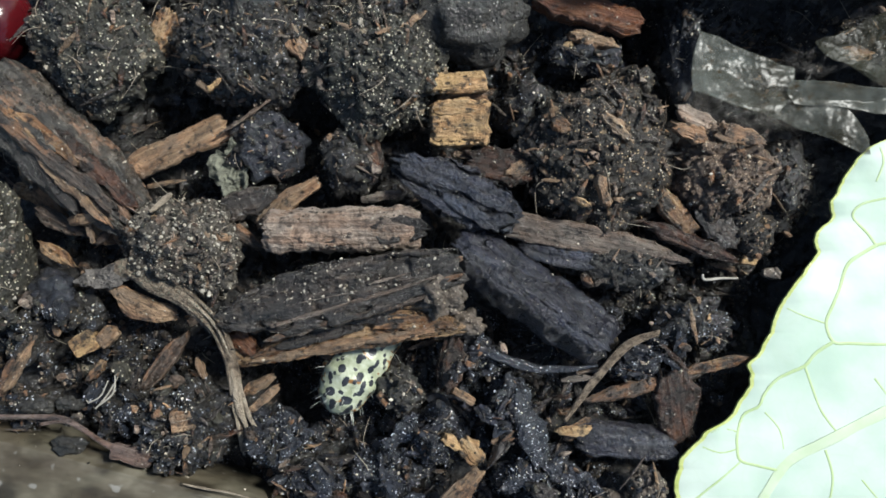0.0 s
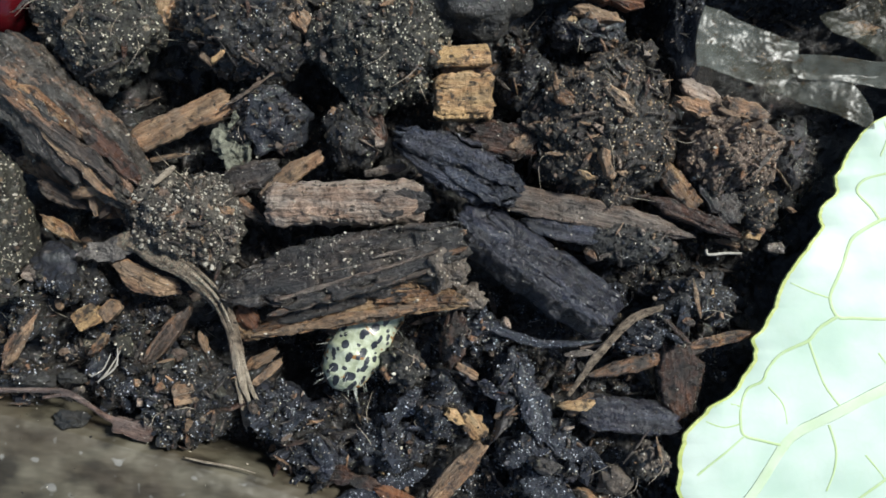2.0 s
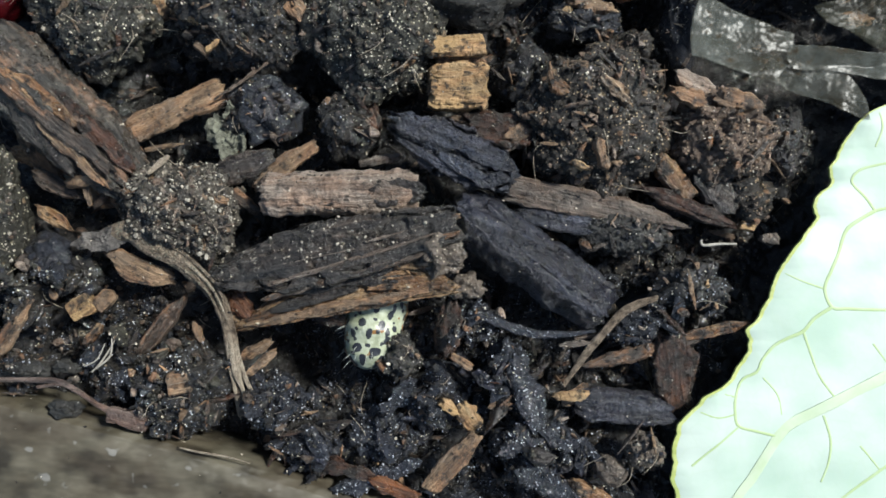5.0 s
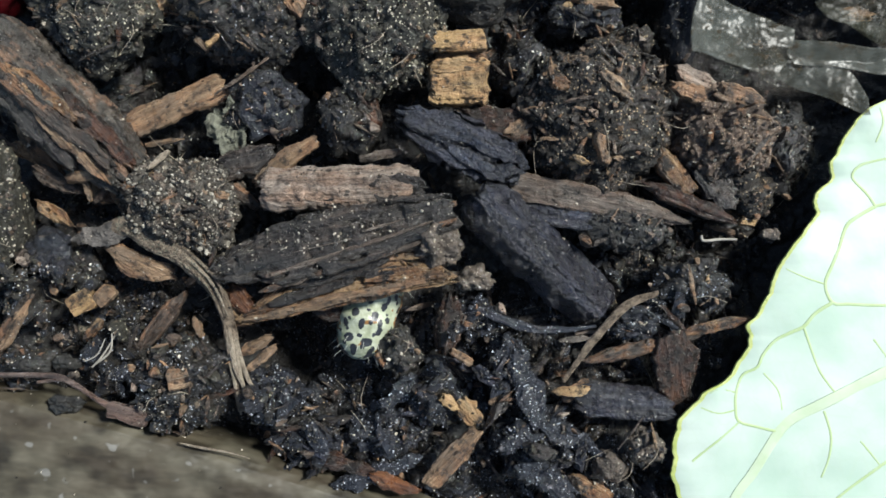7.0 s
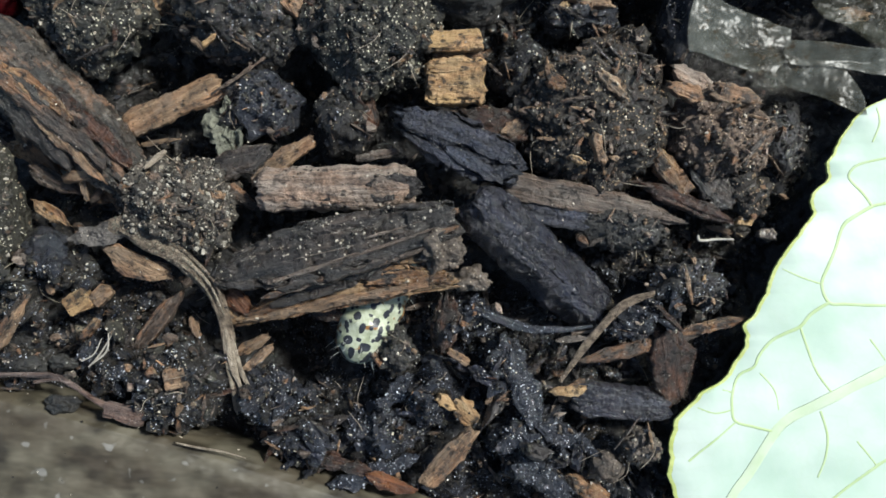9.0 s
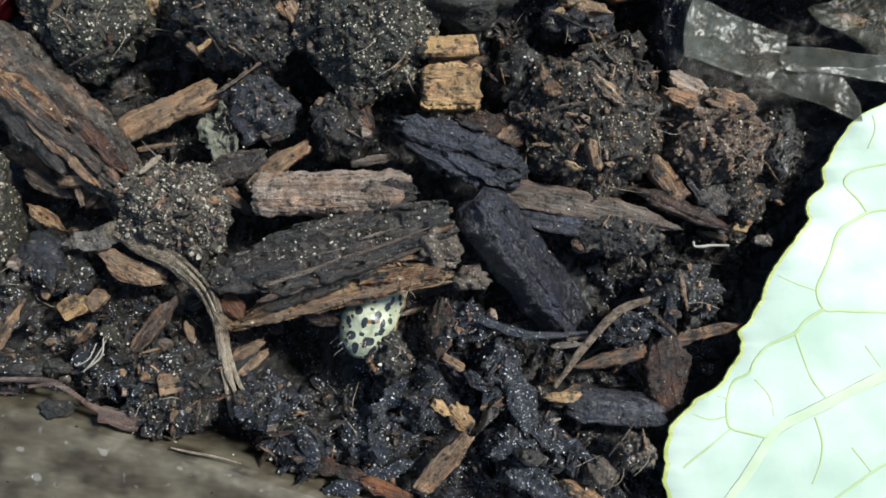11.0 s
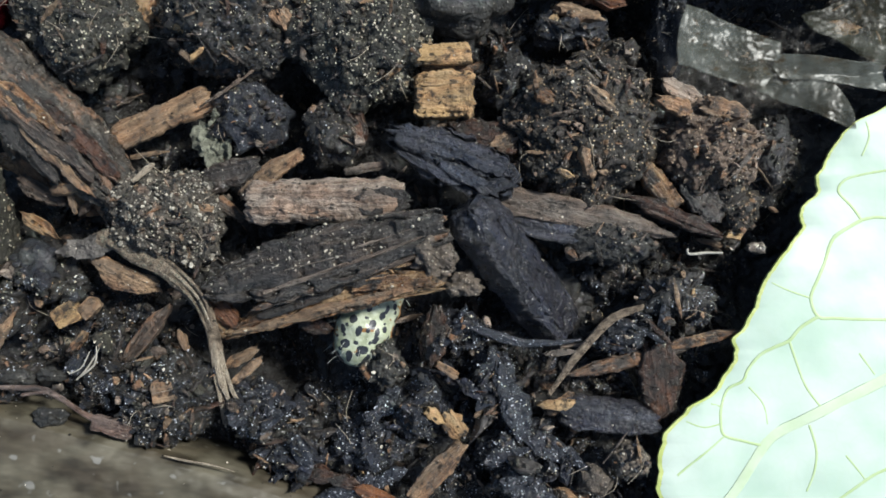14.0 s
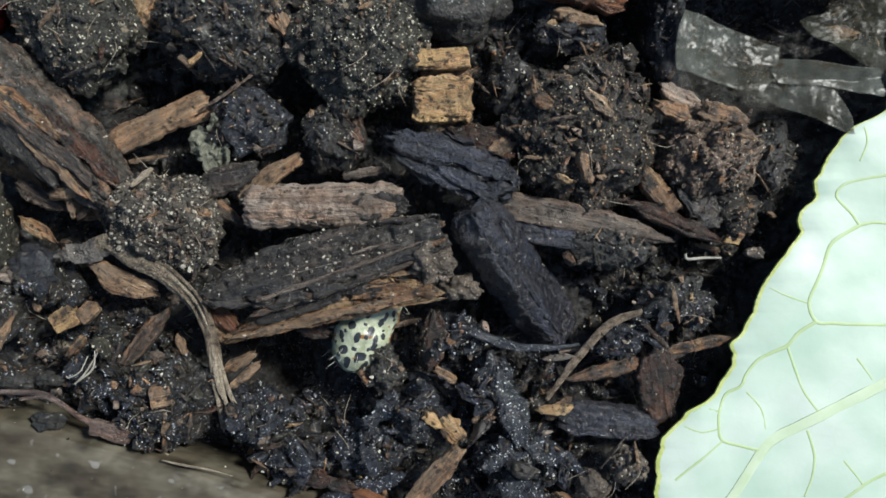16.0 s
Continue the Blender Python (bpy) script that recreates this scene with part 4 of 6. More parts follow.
strand("twig", [(2.37, -8.71, 1.5), (4.96, -9.54, 1.5), (7.94, -10.53, 1.5), (10.93, -10.62, 1.5), (13.66, -10.31, 1.5)], [0.2, 0.42, 0.34, 0.27, 0.12], M_strip, "black frayed twig with wet glitter on soil", "twig", seed=3, ridge=0.4, flat=0.55)
strand("twig", [(10.89, -15.32, 0.8), (13.49, -11.4, 1.6), (16.21, -8.5, 1.7), (19.21, -7.35, 1.3)], [0.2, 0.35, 0.4, 0.25], M_stem, "bent thin brown twig", "twig", seed=4, flat=0.7)
strand("white_fibre", [(23, -2.25, 1.2), (23.2, -2.71, 1.2), (24.6, -2.61, 1.2), (26.19, -2.61, 1.1)], [0.11, 0.13, 0.12, 0.10], M_white, "short stiff white fibre with a hooked end", "fibre", seed=5)
strand("stalk", [(11.97, -11.11, 0.4), (14.46, -10.67, 0.6)], [0.25, 0.12], M_greywood, "short pale grey stalk on soil", "stalk", seed=6)
flake("lichen_flake", -18.65, 7.03, 1.5, 1.84, 2.24, M_lichen, "grey-green crumpled flake of dry leaf", "leaf flake", 3, curl=1.4)
flake("dry_leaf_scrap", -29.28, -2.42, 2.6, 2.3, 0.95, M_scrap, "dark grey folded scrap of dry leaf at the stem's end", "leaf scrap", 5, turn=8, curl=0.6)


def make_berry():
    bm = bmesh.new()
    bmesh.ops.create_icosphere(bm, subdivisions=4, radius=1.0)
    V = np.array([v.co for v in bm.verts])
    F = np.array([[v.index for v in f.verts] for f in bm.faces])
    bm.free()
    V = V * (1 + 0.06 * perlin(V * 1.4))[:, None] * np.array([3.16, 3.83, 3.0])
    ob = new("berry", mesh_from("berry", V, F, [M_berry]))
    ob.matrix_basis = mm(-39.44, 20.07, 1.6)
    tagged(ob, "dark red glossy berry lying between the clods", "berry")


make_berry()


# ---- clear film, leaf, planter rim ----
def film_mesh(name, corners, seed, mat, n=80):
    """A limp sheet between four corners, in soft folds with ragged edges."""
    u, v = np.meshgrid(np.linspace(0, 1, n), np.linspace(0, 1, n // 2), indexing="ij")
    u, v = u.ravel()[:, None], v.ravel()[:, None]
    a, b, c, d = (np.array(k, float) for k in corners)
    V = a * (1 - u) * (1 - v) + b * u * (1 - v) + c * u * v + d * (1 - u) * v
    q = np.concatenate([V[:, :2], np.full((len(V), 1), seed * 3.1)], 1)
    bulge = (np.sin(np.pi * v) - 0.5)[:, 0] * (2 * u[:, 0] - 1)
    V[:, 0] += 0.35 * fbm(q * 0.3, 2) + 0.5 * bulge
    V[:, 1] += 0.45 * fbm(q * 0.3 + 9, 2)
    V[:, 2] += 1.1 * np.sqrt(perlin(q * np.array([0.10, 0.26, 1.0])) ** 2 + 0.002) + 0.12 * perlin(q * 0.35 + 4)
    return mesh_from(name, V, grid_faces(n, n // 2), [mat])


def film(x, y, z, mat, pieces):
    root = new("plastic_film", None)
    root.matrix_basis = mm(x, y, z)
    for name, seed, corners in pieces:
        ob = part(name, film_mesh(name, corners, seed, mat), root)
        ob.modifiers.new("thickness", "SOLIDIFY").thickness = 0.00006
    return root


wide = film(28.75, 14.02, 1.5, M_film, [
    ("sheet", 1, ((-6.3, 5.08, -0.1), (2.72, 1.99, -0.3), (0.56, -2.51, 0.1), (-7.2, -0.31, 0.7))),
    ("folded_strip", 2, ((1.3, 0.78, 0.4), (11.87, 0.11, 0.1), (11.88, -2.47, 0.1), (1.8, -1.19, 0.4))),
    ("sheet", 5, ((0.75, -0.9, 0), (6.41, -0.9, 0.1), (8.78, -5.78, 0.5), (0.01, -2.59, 0)))])
tagged(wide, "crumpled dirty clear plastic film with bright folds", "plastic film", group="plastic film")
flap = film(36.7, 17.03, 1.5, M_flap, [
    ("sheet", 3, ((-4.33, 1.18, -0.3), (3.96, 4.49, 0), (3.93, -3.25, 0.1), (-1.49, -0.7, 0))),
    ("folded_strip", 4, ((-4.03, 0.75, 0.1), (-2.6, 1.02, 0.2), (3.8, -2.56, 0.3), (3.43, -3.5, 0.1)))])
tagged(flap, "crumpled clear plastic film with an orange stain", "plastic film", group="plastic film")
stain = part("stain", chip_mesh("stain", 2.4, 1.7, 0.3, M_orange, 77, RAGGED, nu=30, nt=24, square=2.5), flap, "orange-brown stain under the film")
stain.matrix_basis = mm(0.1, 0.2, -0.35)


def make_leaf():
    """A toothed leaf blade seen on its pale side, with veins standing out."""
    edge = [(-9.8, -18.16), (-5.86, -19.41), (-3.9, -20.84), (-1.93, -21.63), (1.02, -21.6), (3.13, -21.16), (5.7, -18.81), (6.44, -17.23), (8.91, -15.37), (10.68, -14.74), (11.57, -15.24), (12.7, -14.06), (15.07, -13.03), (16.99, -12.45), (17.48, -11.96), (19.66, -10.39), (21.33, -8.92), (22.22, -9.47), (23.45, -8.83), (24.49, -7.6), (25.76, -7.9), (27.64, -6.83), (29.36, -5.9), (30.6, -4.53), (32.08, -1.58)]
    edge_y, edge_x = zip(*edge)
    root = Vector((41.84, -21.66, 2.2))
    n, m = 420, 90
    ys = np.linspace(-16, 39, n)
    ex = np.interp(ys, edge_y, edge_x)
    for _ in range(3):
        ex[1:-1] = (ex[:-2] + 2 * ex[1:-1] + ex[2:]) / 4
    s1 = np.stack([ys * 0.33, np.zeros(n), np.zeros(n)], 1)
    ex = ex - 0.22 * np.abs(np.sin(ys * 1.3 + 1.5 * perlin(s1 * 0.9))) ** 0.7 - 0.2 * np.abs(perlin(s1 * 3.1 + 3)) + 0.08 * perlin(s1 * 9) + 0.2
    t = np.linspace(0, 1, m) ** 1.6
    far = np.interp(ys, [-16, 0, 20, 39], [14, 30, 30, 16])
    X = ex[:, None] + (far - ex)[:, None] * t[None]
    Y = np.repeat(ys[:, None], m, 1)
    q = np.stack([X.ravel(), Y.ravel(), np.zeros(X.size)], 1)
    Z = (0.6 * perlin(q * 0.08) + 0.16 * perlin(q * 0.3)).reshape(n, m) - 0.3 * np.exp(-(X - ex[:, None]) / 1.2) + 0.25 * perlin(np.stack([ys * 0.6, ys * 0, ys * 0], 1))[:, None] * np.exp(-(X - ex[:, None]) / 1.5)
    top = np.stack([X, Y, Z + 0.14], -1).reshape(-1, 3)
    bot = np.stack([X, Y, Z - 0.14], -1).reshape(-1, 3)
    F = grid_faces(n, m)
    k = n * m
    ring = np.concatenate([np.arange(n) * m, (n - 1) * m + np.arange(1, m), np.arange(n - 2, -1, -1) * m + m - 1, np.arange(m - 2, 0, -1)])
    nxt = np.roll(ring, -1)
    side = np.stack([ring, nxt, nxt + k, ring + k], 1)
    col = np.arange(F.shape[0]) % (m - 1)
    idx = np.concatenate([np.where(col < 4, 1, 0), np.where(col < 4, 1, 0), np.ones(len(side))])
    leaf = new("leaf", None)
    leaf.matrix_basis = Matrix.Translation(root * 0.001)
    tagged(leaf, "pale green toothed leaf lying on the soil, veined underside up", "leaf")
    part("blade", mesh_from("blade", np.concatenate([top, bot]), np.concatenate([F, F[:, ::-1] + k, side[:, ::-1]]), [M_leaf, M_leafrim], idx), leaf)

    def on_blade(x, y):
        i = int(np.clip(np.searchsorted(ys, y), 0, n - 1))
        return float(np.interp(x, X[i], Z[i])) + 0.137

    def vein(r, *pts):
        """A raised vein through points of the blade."""
        px = list(zip(pts[::2], pts[1::2]))
        fine = []
        for i in range(len(px) - 1):
            q0, q1, q2, q3 = (np.array(px[k]) for k in (max(i - 1, 0), i, i + 1, min(i + 2, len(px) - 1)))
            for f in np.linspace(0, 1, 9)[: 9 if i == len(px) - 2 else 8]:
                fine.append(0.5 * (2 * q1 + (q2 - q0) * f + (2 * q0 - 5 * q1 + 4 * q2 - q3) * f * f + (3 * q1 - q0 - 3 * q2 + q3) * f ** 3))
        p3 = [(a, b, on_blade(a, b)) for a, b in fine]
        part("vein", strand_mesh("vein", p3, np.linspace(r, r * 0.75, len(p3)) * 1.25, M_midrib if r > 0.3 else M_vein, flat=0.22 if r < 0.3 else 0.08, nt=12, steps=3, ridge=0.05), leaf, "raised pale vein")

    vein(0.42, -1.50, 8.47, -6.41, 5.99, -9.36, 4.50, -11.81, 3.12, -13.28, 1.05, -14.75, -1.42, -16.22, -3.49, -17.68, -6.84)
    vein(0.14, -4.00, 21.99, -5.72, 21.00, -6.61, 20.16, -7.29, 18.29, -7.92, 16.81, -8.51, 15.18, -7.91, 13.61, -6.43, 13.47, -4.47, 13.38, -1.51, 13.34)
    vein(0.13, -7.91, 13.61, -9.38, 12.62, -10.36, 11.49, -11.59, 10.89, -12.82, 10.15, -13.80, 8.92, -14.29, 7.93, -15.52, 7.19, -16.15, 5.71, -16.24, 4.48, -15.94, 3.25, -14.27, 2.76, -12.20, 2.28)
    vein(0.11, -4.00, 21.99, -4.74, 22.97, -5.98, 24.44, -5.49, 25.43, -4.02, 25.93, -1.56, 26.38)
    vein(0.12, -4.00, 21.99, -2.77, 22.24, -1.54, 22.15)
    vein(0.1, -10.36, 11.49, -9.62, 9.42, -8.87, 7.46, -7.64, 5.74)
    vein(0.07, -8.51, 15.18, -10.38, 15.82, -11.86, 16.50)
    vein(0.08, -16.15, 5.71, -17.48, 5.95, -18.41, 5.56)
    vein(0.1, -8.62, 4.21, -7.97, 2.05, -8.11, 0.08, -8.69, -1.64)
    vein(0.12, -1.47, 0.59, -3.04, -0.15, -4.42, -1.14, -6.38, -2.62, -7.85, -3.86)
    vein(0.09, -19.92, -0.31, -18.69, 0.78, -17.22, 2.02, -15.94, 3.15)
    vein(0.08, -4.31, 10.43, -2.97, 8.61)
    vein(0.09, -3.74, 30.60, -3.54, 29.13, -4.07, 27.55)
    vein(0.07, -19.20, 4.37, -17.72, 3.93, -16.24, 4.23)
    vein(0.07, -13.79, 7.44, -12.56, 5.97, -12.21, 4.25)
    vein(0.07, -5.41, 1.57, -4.17, 0.09, -3.63, -0.64)


M_vein = plain("green_vein", (0.31, 0.41, 0.19), (0.37, 0.47, 0.275), 0.6, 0.6, 0.00001)
M_midrib = plain("pale_midrib", (0.39, 0.485, 0.32), (0.45, 0.53, 0.40), 0.6, 0.6, 0.00001)
make_leaf()


def make_rim():
    """The planter's edge: a thick plastic lip with a rounded inner edge, and the wall below it."""
    n = 120
    s = np.linspace(0, 1, n)
    x = -45.92 + s * (102.04)
    y = -(16.5 + 0.25 * (x + 38.6) + 0.001 * (x + 38.6) ** 2)
    prof = np.array([(0.9, -9), (0.75, -2.0), (0.35, 0.2), (0.0, 1.2), (-0.5, 1.8), (-1.4, 2.1), (-6, 2.5), (-14, 2.6), (-16, 2.0), (-16.4, 0.0), (-16.4, -9)])
    fine = np.concatenate([np.linspace(a, b, 6, endpoint=False) for a, b in zip(prof, prof[1:])] + [prof[-1:]])
    slope = np.gradient(y, x)
    nx, ny = -slope / np.hypot(1, slope), 1 / np.hypot(1, slope)
    V = np.stack([x[:, None] + nx[:, None] * fine[None, :, 0], y[:, None] + ny[:, None] * fine[None, :, 0], np.repeat(fine[None, :, 1], n, 0)], -1).reshape(-1, 3)
    V += (0.10 * np.stack([perlin(V * 0.5), perlin(V * 0.5 + 7), perlin(V * 0.6 + 13)], 1))
    V[:, 1] += 0.12 * fbm(V * 0.9, 3)
    ob = new("planter_rim", mesh_from("planter_rim", V, grid_faces(n, len(fine)), [M_rim]))
    tagged(ob, "weathered grey-brown plastic planter rim, dirty and worn", "planter rim", kind="structure")


make_rim()

# ---- pieces that move ----
light_plank = new("split_plank", chip_mesh("split_plank", 19.08, 5.31, 0.9, M_orange, 90, [(0, 0.12), (0.1, 0.3), (0.35, 0.75), (0.6, 1), (0.78, 1), (0.84, 0.45), (0.95, 0.35), (1, 0.1)],
                  square=5, rag=0.35, nu=150, nt=96, x0=0.0, skew=1.0, uneven=0.035, ridge=0.8, crack=0.3))
tagged(light_plank, "orange-brown split flake of wood over the caterpillar", "wood chip", group="wood chips")
dark_plank = new("dark_plank", chip_mesh("dark_plank", 21.17, 5.4, 1.5, M_darkwood, 91, [(0, 0.15), (0.03, 0.4), (0.07, 0.42), (0.1, 0.6), (0.2, 0.78), (0.28, 0.97), (0.5, 1), (0.75, 0.84), (0.9, 0.68), (0.985, 0.6), (1, 0.5)],
                 square=6, ridge=0.6, uneven=0.05, rag=0.2, nu=150, nt=90, x0=0.0, crack=0.35))
tagged(dark_plank, "dark brown plank of wood sprinkled with sand grains", "wood chip", group="wood chips")
bark_chip = new("bark_chip", chip_mesh("bark_chip", 11.2, 4.5, 1.9, M_bark, 92, [(0, 0.3), (0.12, 0.72), (0.4, 1), (0.75, 0.95), (0.95, 0.7), (1, 0.45)],
                square=3, ridge=0.35, lump=0.5, rag=0.25, nu=140, nt=110, crack=0.45))
tagged(bark_chip, "black layered bark chip with wet sheen", "wood chip", group="wood chips")
dark_chip = new("charred_chip", chip_mesh("charred_chip", 16.22, 5.0, 3.7, M_char, 93, [(0, 0.5), (0.08, 0.85), (0.3, 1), (0.7, 1), (0.95, 0.9), (1, 0.7)],
                square=5, ridge=0.16, lump=0.26, uneven=0.05, rag=0.2, nu=130, nt=90, x0=-0.93, crack=0.08))
tagged(dark_chip, "thick charred black chip of wood", "wood chip", group="wood chips")
clump = clod(0, 0, 0, 2.24, 2.14, 1.9, M_claygrey, "brown gritty clump of soil at the plank's end", 94, 5, lumps=1.0, name="soil_clump")
lump = clod(0, 0, 0, 1.73, 1.12, 1.0, M_claygrey, "small pale grey crumb of soil", 95, 4, lumps=1.0, name="soil_lump")
def layers(ob, name, mat, *rows):
    """Torn layers and fibres lying on a piece of wood."""
    for k, (px, py, pz, L, w, th, rot) in enumerate(rows):
        p = part(name, chip_mesh(name, L, w, th, mat, 500 + k * 7 + len(ob.children), RAGGED if w > 0.3 else SPLINTER, nu=50 if w > 0.3 else 24, nt=32 if w > 0.3 else 8, rag=0.4, ridge=0.6), ob)
        p.matrix_basis = mm(px, py, pz, 0, 0, rot)


layers(dark_plank, "raised_fibre", M_greywood, (11.5, -1.1, 0.72, 14, 0.34, 0.3, 4), (15, -0.9, 0.74, 9, 0.22, 0.2, 5), (9, -0.2, 0.74, 7, 0.14, 0.12, -1), (16, 0.2, 0.74, 5, 0.13, 0.12, 3))
layers(dark_plank, "torn_edge", M_logwood, (8, -2.5, 0.1, 9, 0.7, 0.7, 3), (15, -2.1, 0.1, 6.5, 0.6, 0.8, 4), (20.3, 0.6, 0.3, 2.6, 0.7, 0.6, -6), (20.2, -0.9, 0.2, 2.2, 0.6, 0.6, 5))
layers(light_plank, "torn_layer", M_darkwood, (10.5, 3.0, 0.5, 9, 1.8, 0.5, 4), (7.2, 1.7, 0.5, 8, 1.1, 0.4, 5), (13.5, 2.2, 0.52, 6, 0.8, 0.4, -3))
layers(light_plank, "torn_layer", M_tan, (6.5, 0.45, 0.45, 12, 0.9, 0.4, 2), (13.2, 0.7, 0.5, 8, 0.8, 0.4, 0), (13.0, 4.2, 0.5, 6, 0.8, 0.35, -2))
layers(light_plank, "torn_layer", M_orange, (14.6, 1.7, 0.5, 5, 1.2, 0.4, -2), (16.6, 1.2, 0.45, 4.5, 0.9, 0.4, -4))
layers(light_plank, "splinter", M_orange, (18.0, 0.5, 0.1, 3.2, 0.4, 0.4, 3), (16.9, 1.7, 0.2, 3.8, 0.6, 0.4, -7), (15.8, 3.0, 0.4, 3.6, 0.6, 0.4, -10), (14.8, 4.3, 0.4, 3.0, 0.6, 0.4, -14))
layers(bark_chip, "bark_layer", M_bark, (-2.2, 0.5, 0.85, 6.0, 2.2, 0.5, 8), (1.8, -0.9, 0.85, 5.5, 1.4, 0.5, -6), (2.6, 0.7, 0.85, 5.5, 1.2, 0.5, 4), (-1.5, -1.4, 0.6, 6.2, 0.9, 0.6, -5))
layers(dark_chip, "char_flake", M_char, (-9.5, 0.9, 1.7, 7, 2.0, 0.5, 3), (-4.2, -0.8, 1.7, 7, 1.8, 0.5, -4), (-12.2, -0.7, 1.6, 3.5, 1.8, 0.5, 8), (-3.0, 1.3, 1.6, 5, 1.2, 0.5, 2))
MOVING = {"split_plank": light_plank, "dark_plank": dark_plank, "bark_chip": bark_chip, "charred_chip": dark_chip, "soil_clump": clump, "soil_lump": lump}
MOVING["dark_plank"].matrix_basis = mm(-19.196, -6.054, 3.000, -4.00, -6.14, 12.89)
MOVING["split_plank"].matrix_basis = mm(-17.428, -10.307, 1.600, 0.00, -7.34, 9.47)
MOVING["bark_chip"].matrix_basis = mm(1.162, 4.890, 3.400, 6.00, 1.98, -25.66)
MOVING["charred_chip"].matrix_basis = mm(13.896, -7.919, 1.083, -40.00, 3.52, -29.74)
MOVING["soil_clump"].matrix_basis = mm(-0.288, -3.884, 4.000, 0.00, 0.00, 0.00)
MOVING["soil_lump"].matrix_basis = mm(1.973, -6.463, 2.200, 0.00, 0.00, 0.00)


def make_caterpillar():
    """A stout spotted larva, its tail end showing: segments, spots, bristles, prolegs."""
    root = new("caterpillar", None)
    nt, per = 180, 64
    R = 2.75
    seg_len = 2.3
    spots = [(0.28, -104, 0.34, 0.30), (0.30, -70, 0.36, 0.30), (0.26, -36, 0.42, 0.36), (0.32, 2, 0.55, 0.34), (0.27, 40, 0.44, 0.36), (0.30, 74, 0.36, 0.30), (0.28, 106, 0.34, 0.28),
             (0.74, -86, 0.32, 0.26), (0.72, -52, 0.36, 0.30), (0.78, -19, 0.46, 0.40), (0.76, 21, 0.46, 0.40), (0.73, 56, 0.38, 0.30), (0.75, 90, 0.32, 0.26), (0.52, -12, 0.24, 0.22), (0.50, 60, 0.22, 0.2), (0.54, -62, 0.22, 0.2), (0.50, 24, 0.2, 0.2), (0.50, -34, 0.52, 0.24), (0.06, -30, 0.2, 0.2), (0.08, 28, 0.22, 0.2), (0.94, 0, 0.2, 0.2), (0.96, 42, 0.2, 0.18), (0.95, -42, 0.2, 0.18)]
    r = random.Random(4)
    for k in range(6):
        u = np.linspace(0, 1, per)
        pos = k + u
        rad = R * np.interp(pos, [0, 0.08, 0.25, 0.5, 0.9, 1.6, 2.2, 6], [0.08, 0.34, 0.55, 0.72, 0.87, 0.98, 1.0, 0.97])
        rad = rad * (1 - 0.07 * (np.cos(2 * np.pi * u) * 0.5 + 0.5) ** 3 + (0.02 * np.cos(4 * np.pi * u)))
        a = np.linspace(0, 2 * np.pi, nt, endpoint=False)
        U, A = np.meshgrid(u, a, indexing="ij")
        P = np.stack([np.cos(A) * 2, np.sin(A) * 2, (k + U) * 1.5], -1).reshape(-1, 3)
        rr = rad[:, None] * (1 + 0.05 * perlin(P).reshape(per, nt))
        V = np.stack([(k + U) * seg_len, rr * np.sin(A), rr * np.cos(A) * 0.94], -1).reshape(-1, 3)
        F = tube_faces(per, nt)
        fu, fa = (F // nt).mean(1) / (per - 1), np.degrees(a[F[:, 0] % nt] + np.pi / nt)
        fa = (fa + 180) % 360 - 180
        idx = np.zeros(len(F), int)
        wob = perlin(np.stack([fu * 5, fa * 0.06, np.full(len(F), k * 3.3)], 1))
        idx[(np.abs(fa - 18 * np.sin(fu * 6 + k)) < 3 + 22 * wob) & (np.abs(fu - 0.5) < 0.25)] = 2
        idx[(np.abs(np.abs(fa) - 92) < 20 + 45 * wob) & (fu > 0.15)] = 2
        # Left flank: orange band widened so its brown also paints the shaded side.
        idx[(fa > 58 + 40 * wob) & (fa < 120) & (wob > -0.12)] = 2
        for cu, ca, w, h in spots:
            ca = ca * (1.0 + (0.25 if k == 0 else 0)) + r.uniform(-5, 5)
            d = (fa - ca + 180) % 360 - 180
            e = ((fu - cu - r.uniform(-0.05, 0.05)) * seg_len / (w * 0.9)) ** 2 + (np.radians(d) * R * (0.6 if k == 0 else 1) / (h * 0.92)) ** 2
            idx[e < 1 + 0.6 * wob] = 1
        tri = F
        me = mesh_from("body_segment", V, tri, [M_skin, M_spot, M_amber], idx)
        seg = part("body_segment", me, root, "cream-green skin with black spots and orange patches, left flank browned for shade")
        for _ in range(24 if k == 0 else 10 if k < 3 else 3):
            az = radians(r.choice([-120, -80, -45, 0, 45, 80, 120]) + r.uniform(-24, 24))
            cu = r.uniform(0.15, 0.8)
            q = radians(-25 if k else -50)
            rad_here = float(np.interp(cu, u, rad))
            p = np.array([(k + cu) * seg_len, rad_here * math.sin(az), rad_here * math.cos(az) * 0.94])
            d = np.array([math.sin(q), math.cos(q) * math.sin(az), math.cos(q) * math.cos(az)])
            ln = r.uniform(0.35, 1.15)
            bend = np.array([-0.25, r.uniform(-0.15, 0.15), -0.1])
            part("bristle", strand_mesh("bristle", [p - d * 0.1, p + d * ln * 0.5, p + d * ln + bend * ln * 0.5], [0.024, 0.018, 0.007], M_hair, nt=6, steps=4, ridge=0), seg)
        if 1 <= k <= 4:
            for sgn in (-1, 1):
                bm = bmesh.new()
                bmesh.ops.create_cone(bm, cap_ends=True, segments=14, radius1=0.75, radius2=0.5, depth=1.4, matrix=Matrix.Translation(((k + 0.5) * seg_len * 0.001 * 1000, 1.3 * sgn, -2.8)))
                Vp = np.array([v.co for v in bm.verts])
                bmesh.ops.triangulate(bm, faces=bm.faces[:])
                Fp = np.array([[v.index for v in f.verts] for f in bm.faces])
                bm.free()
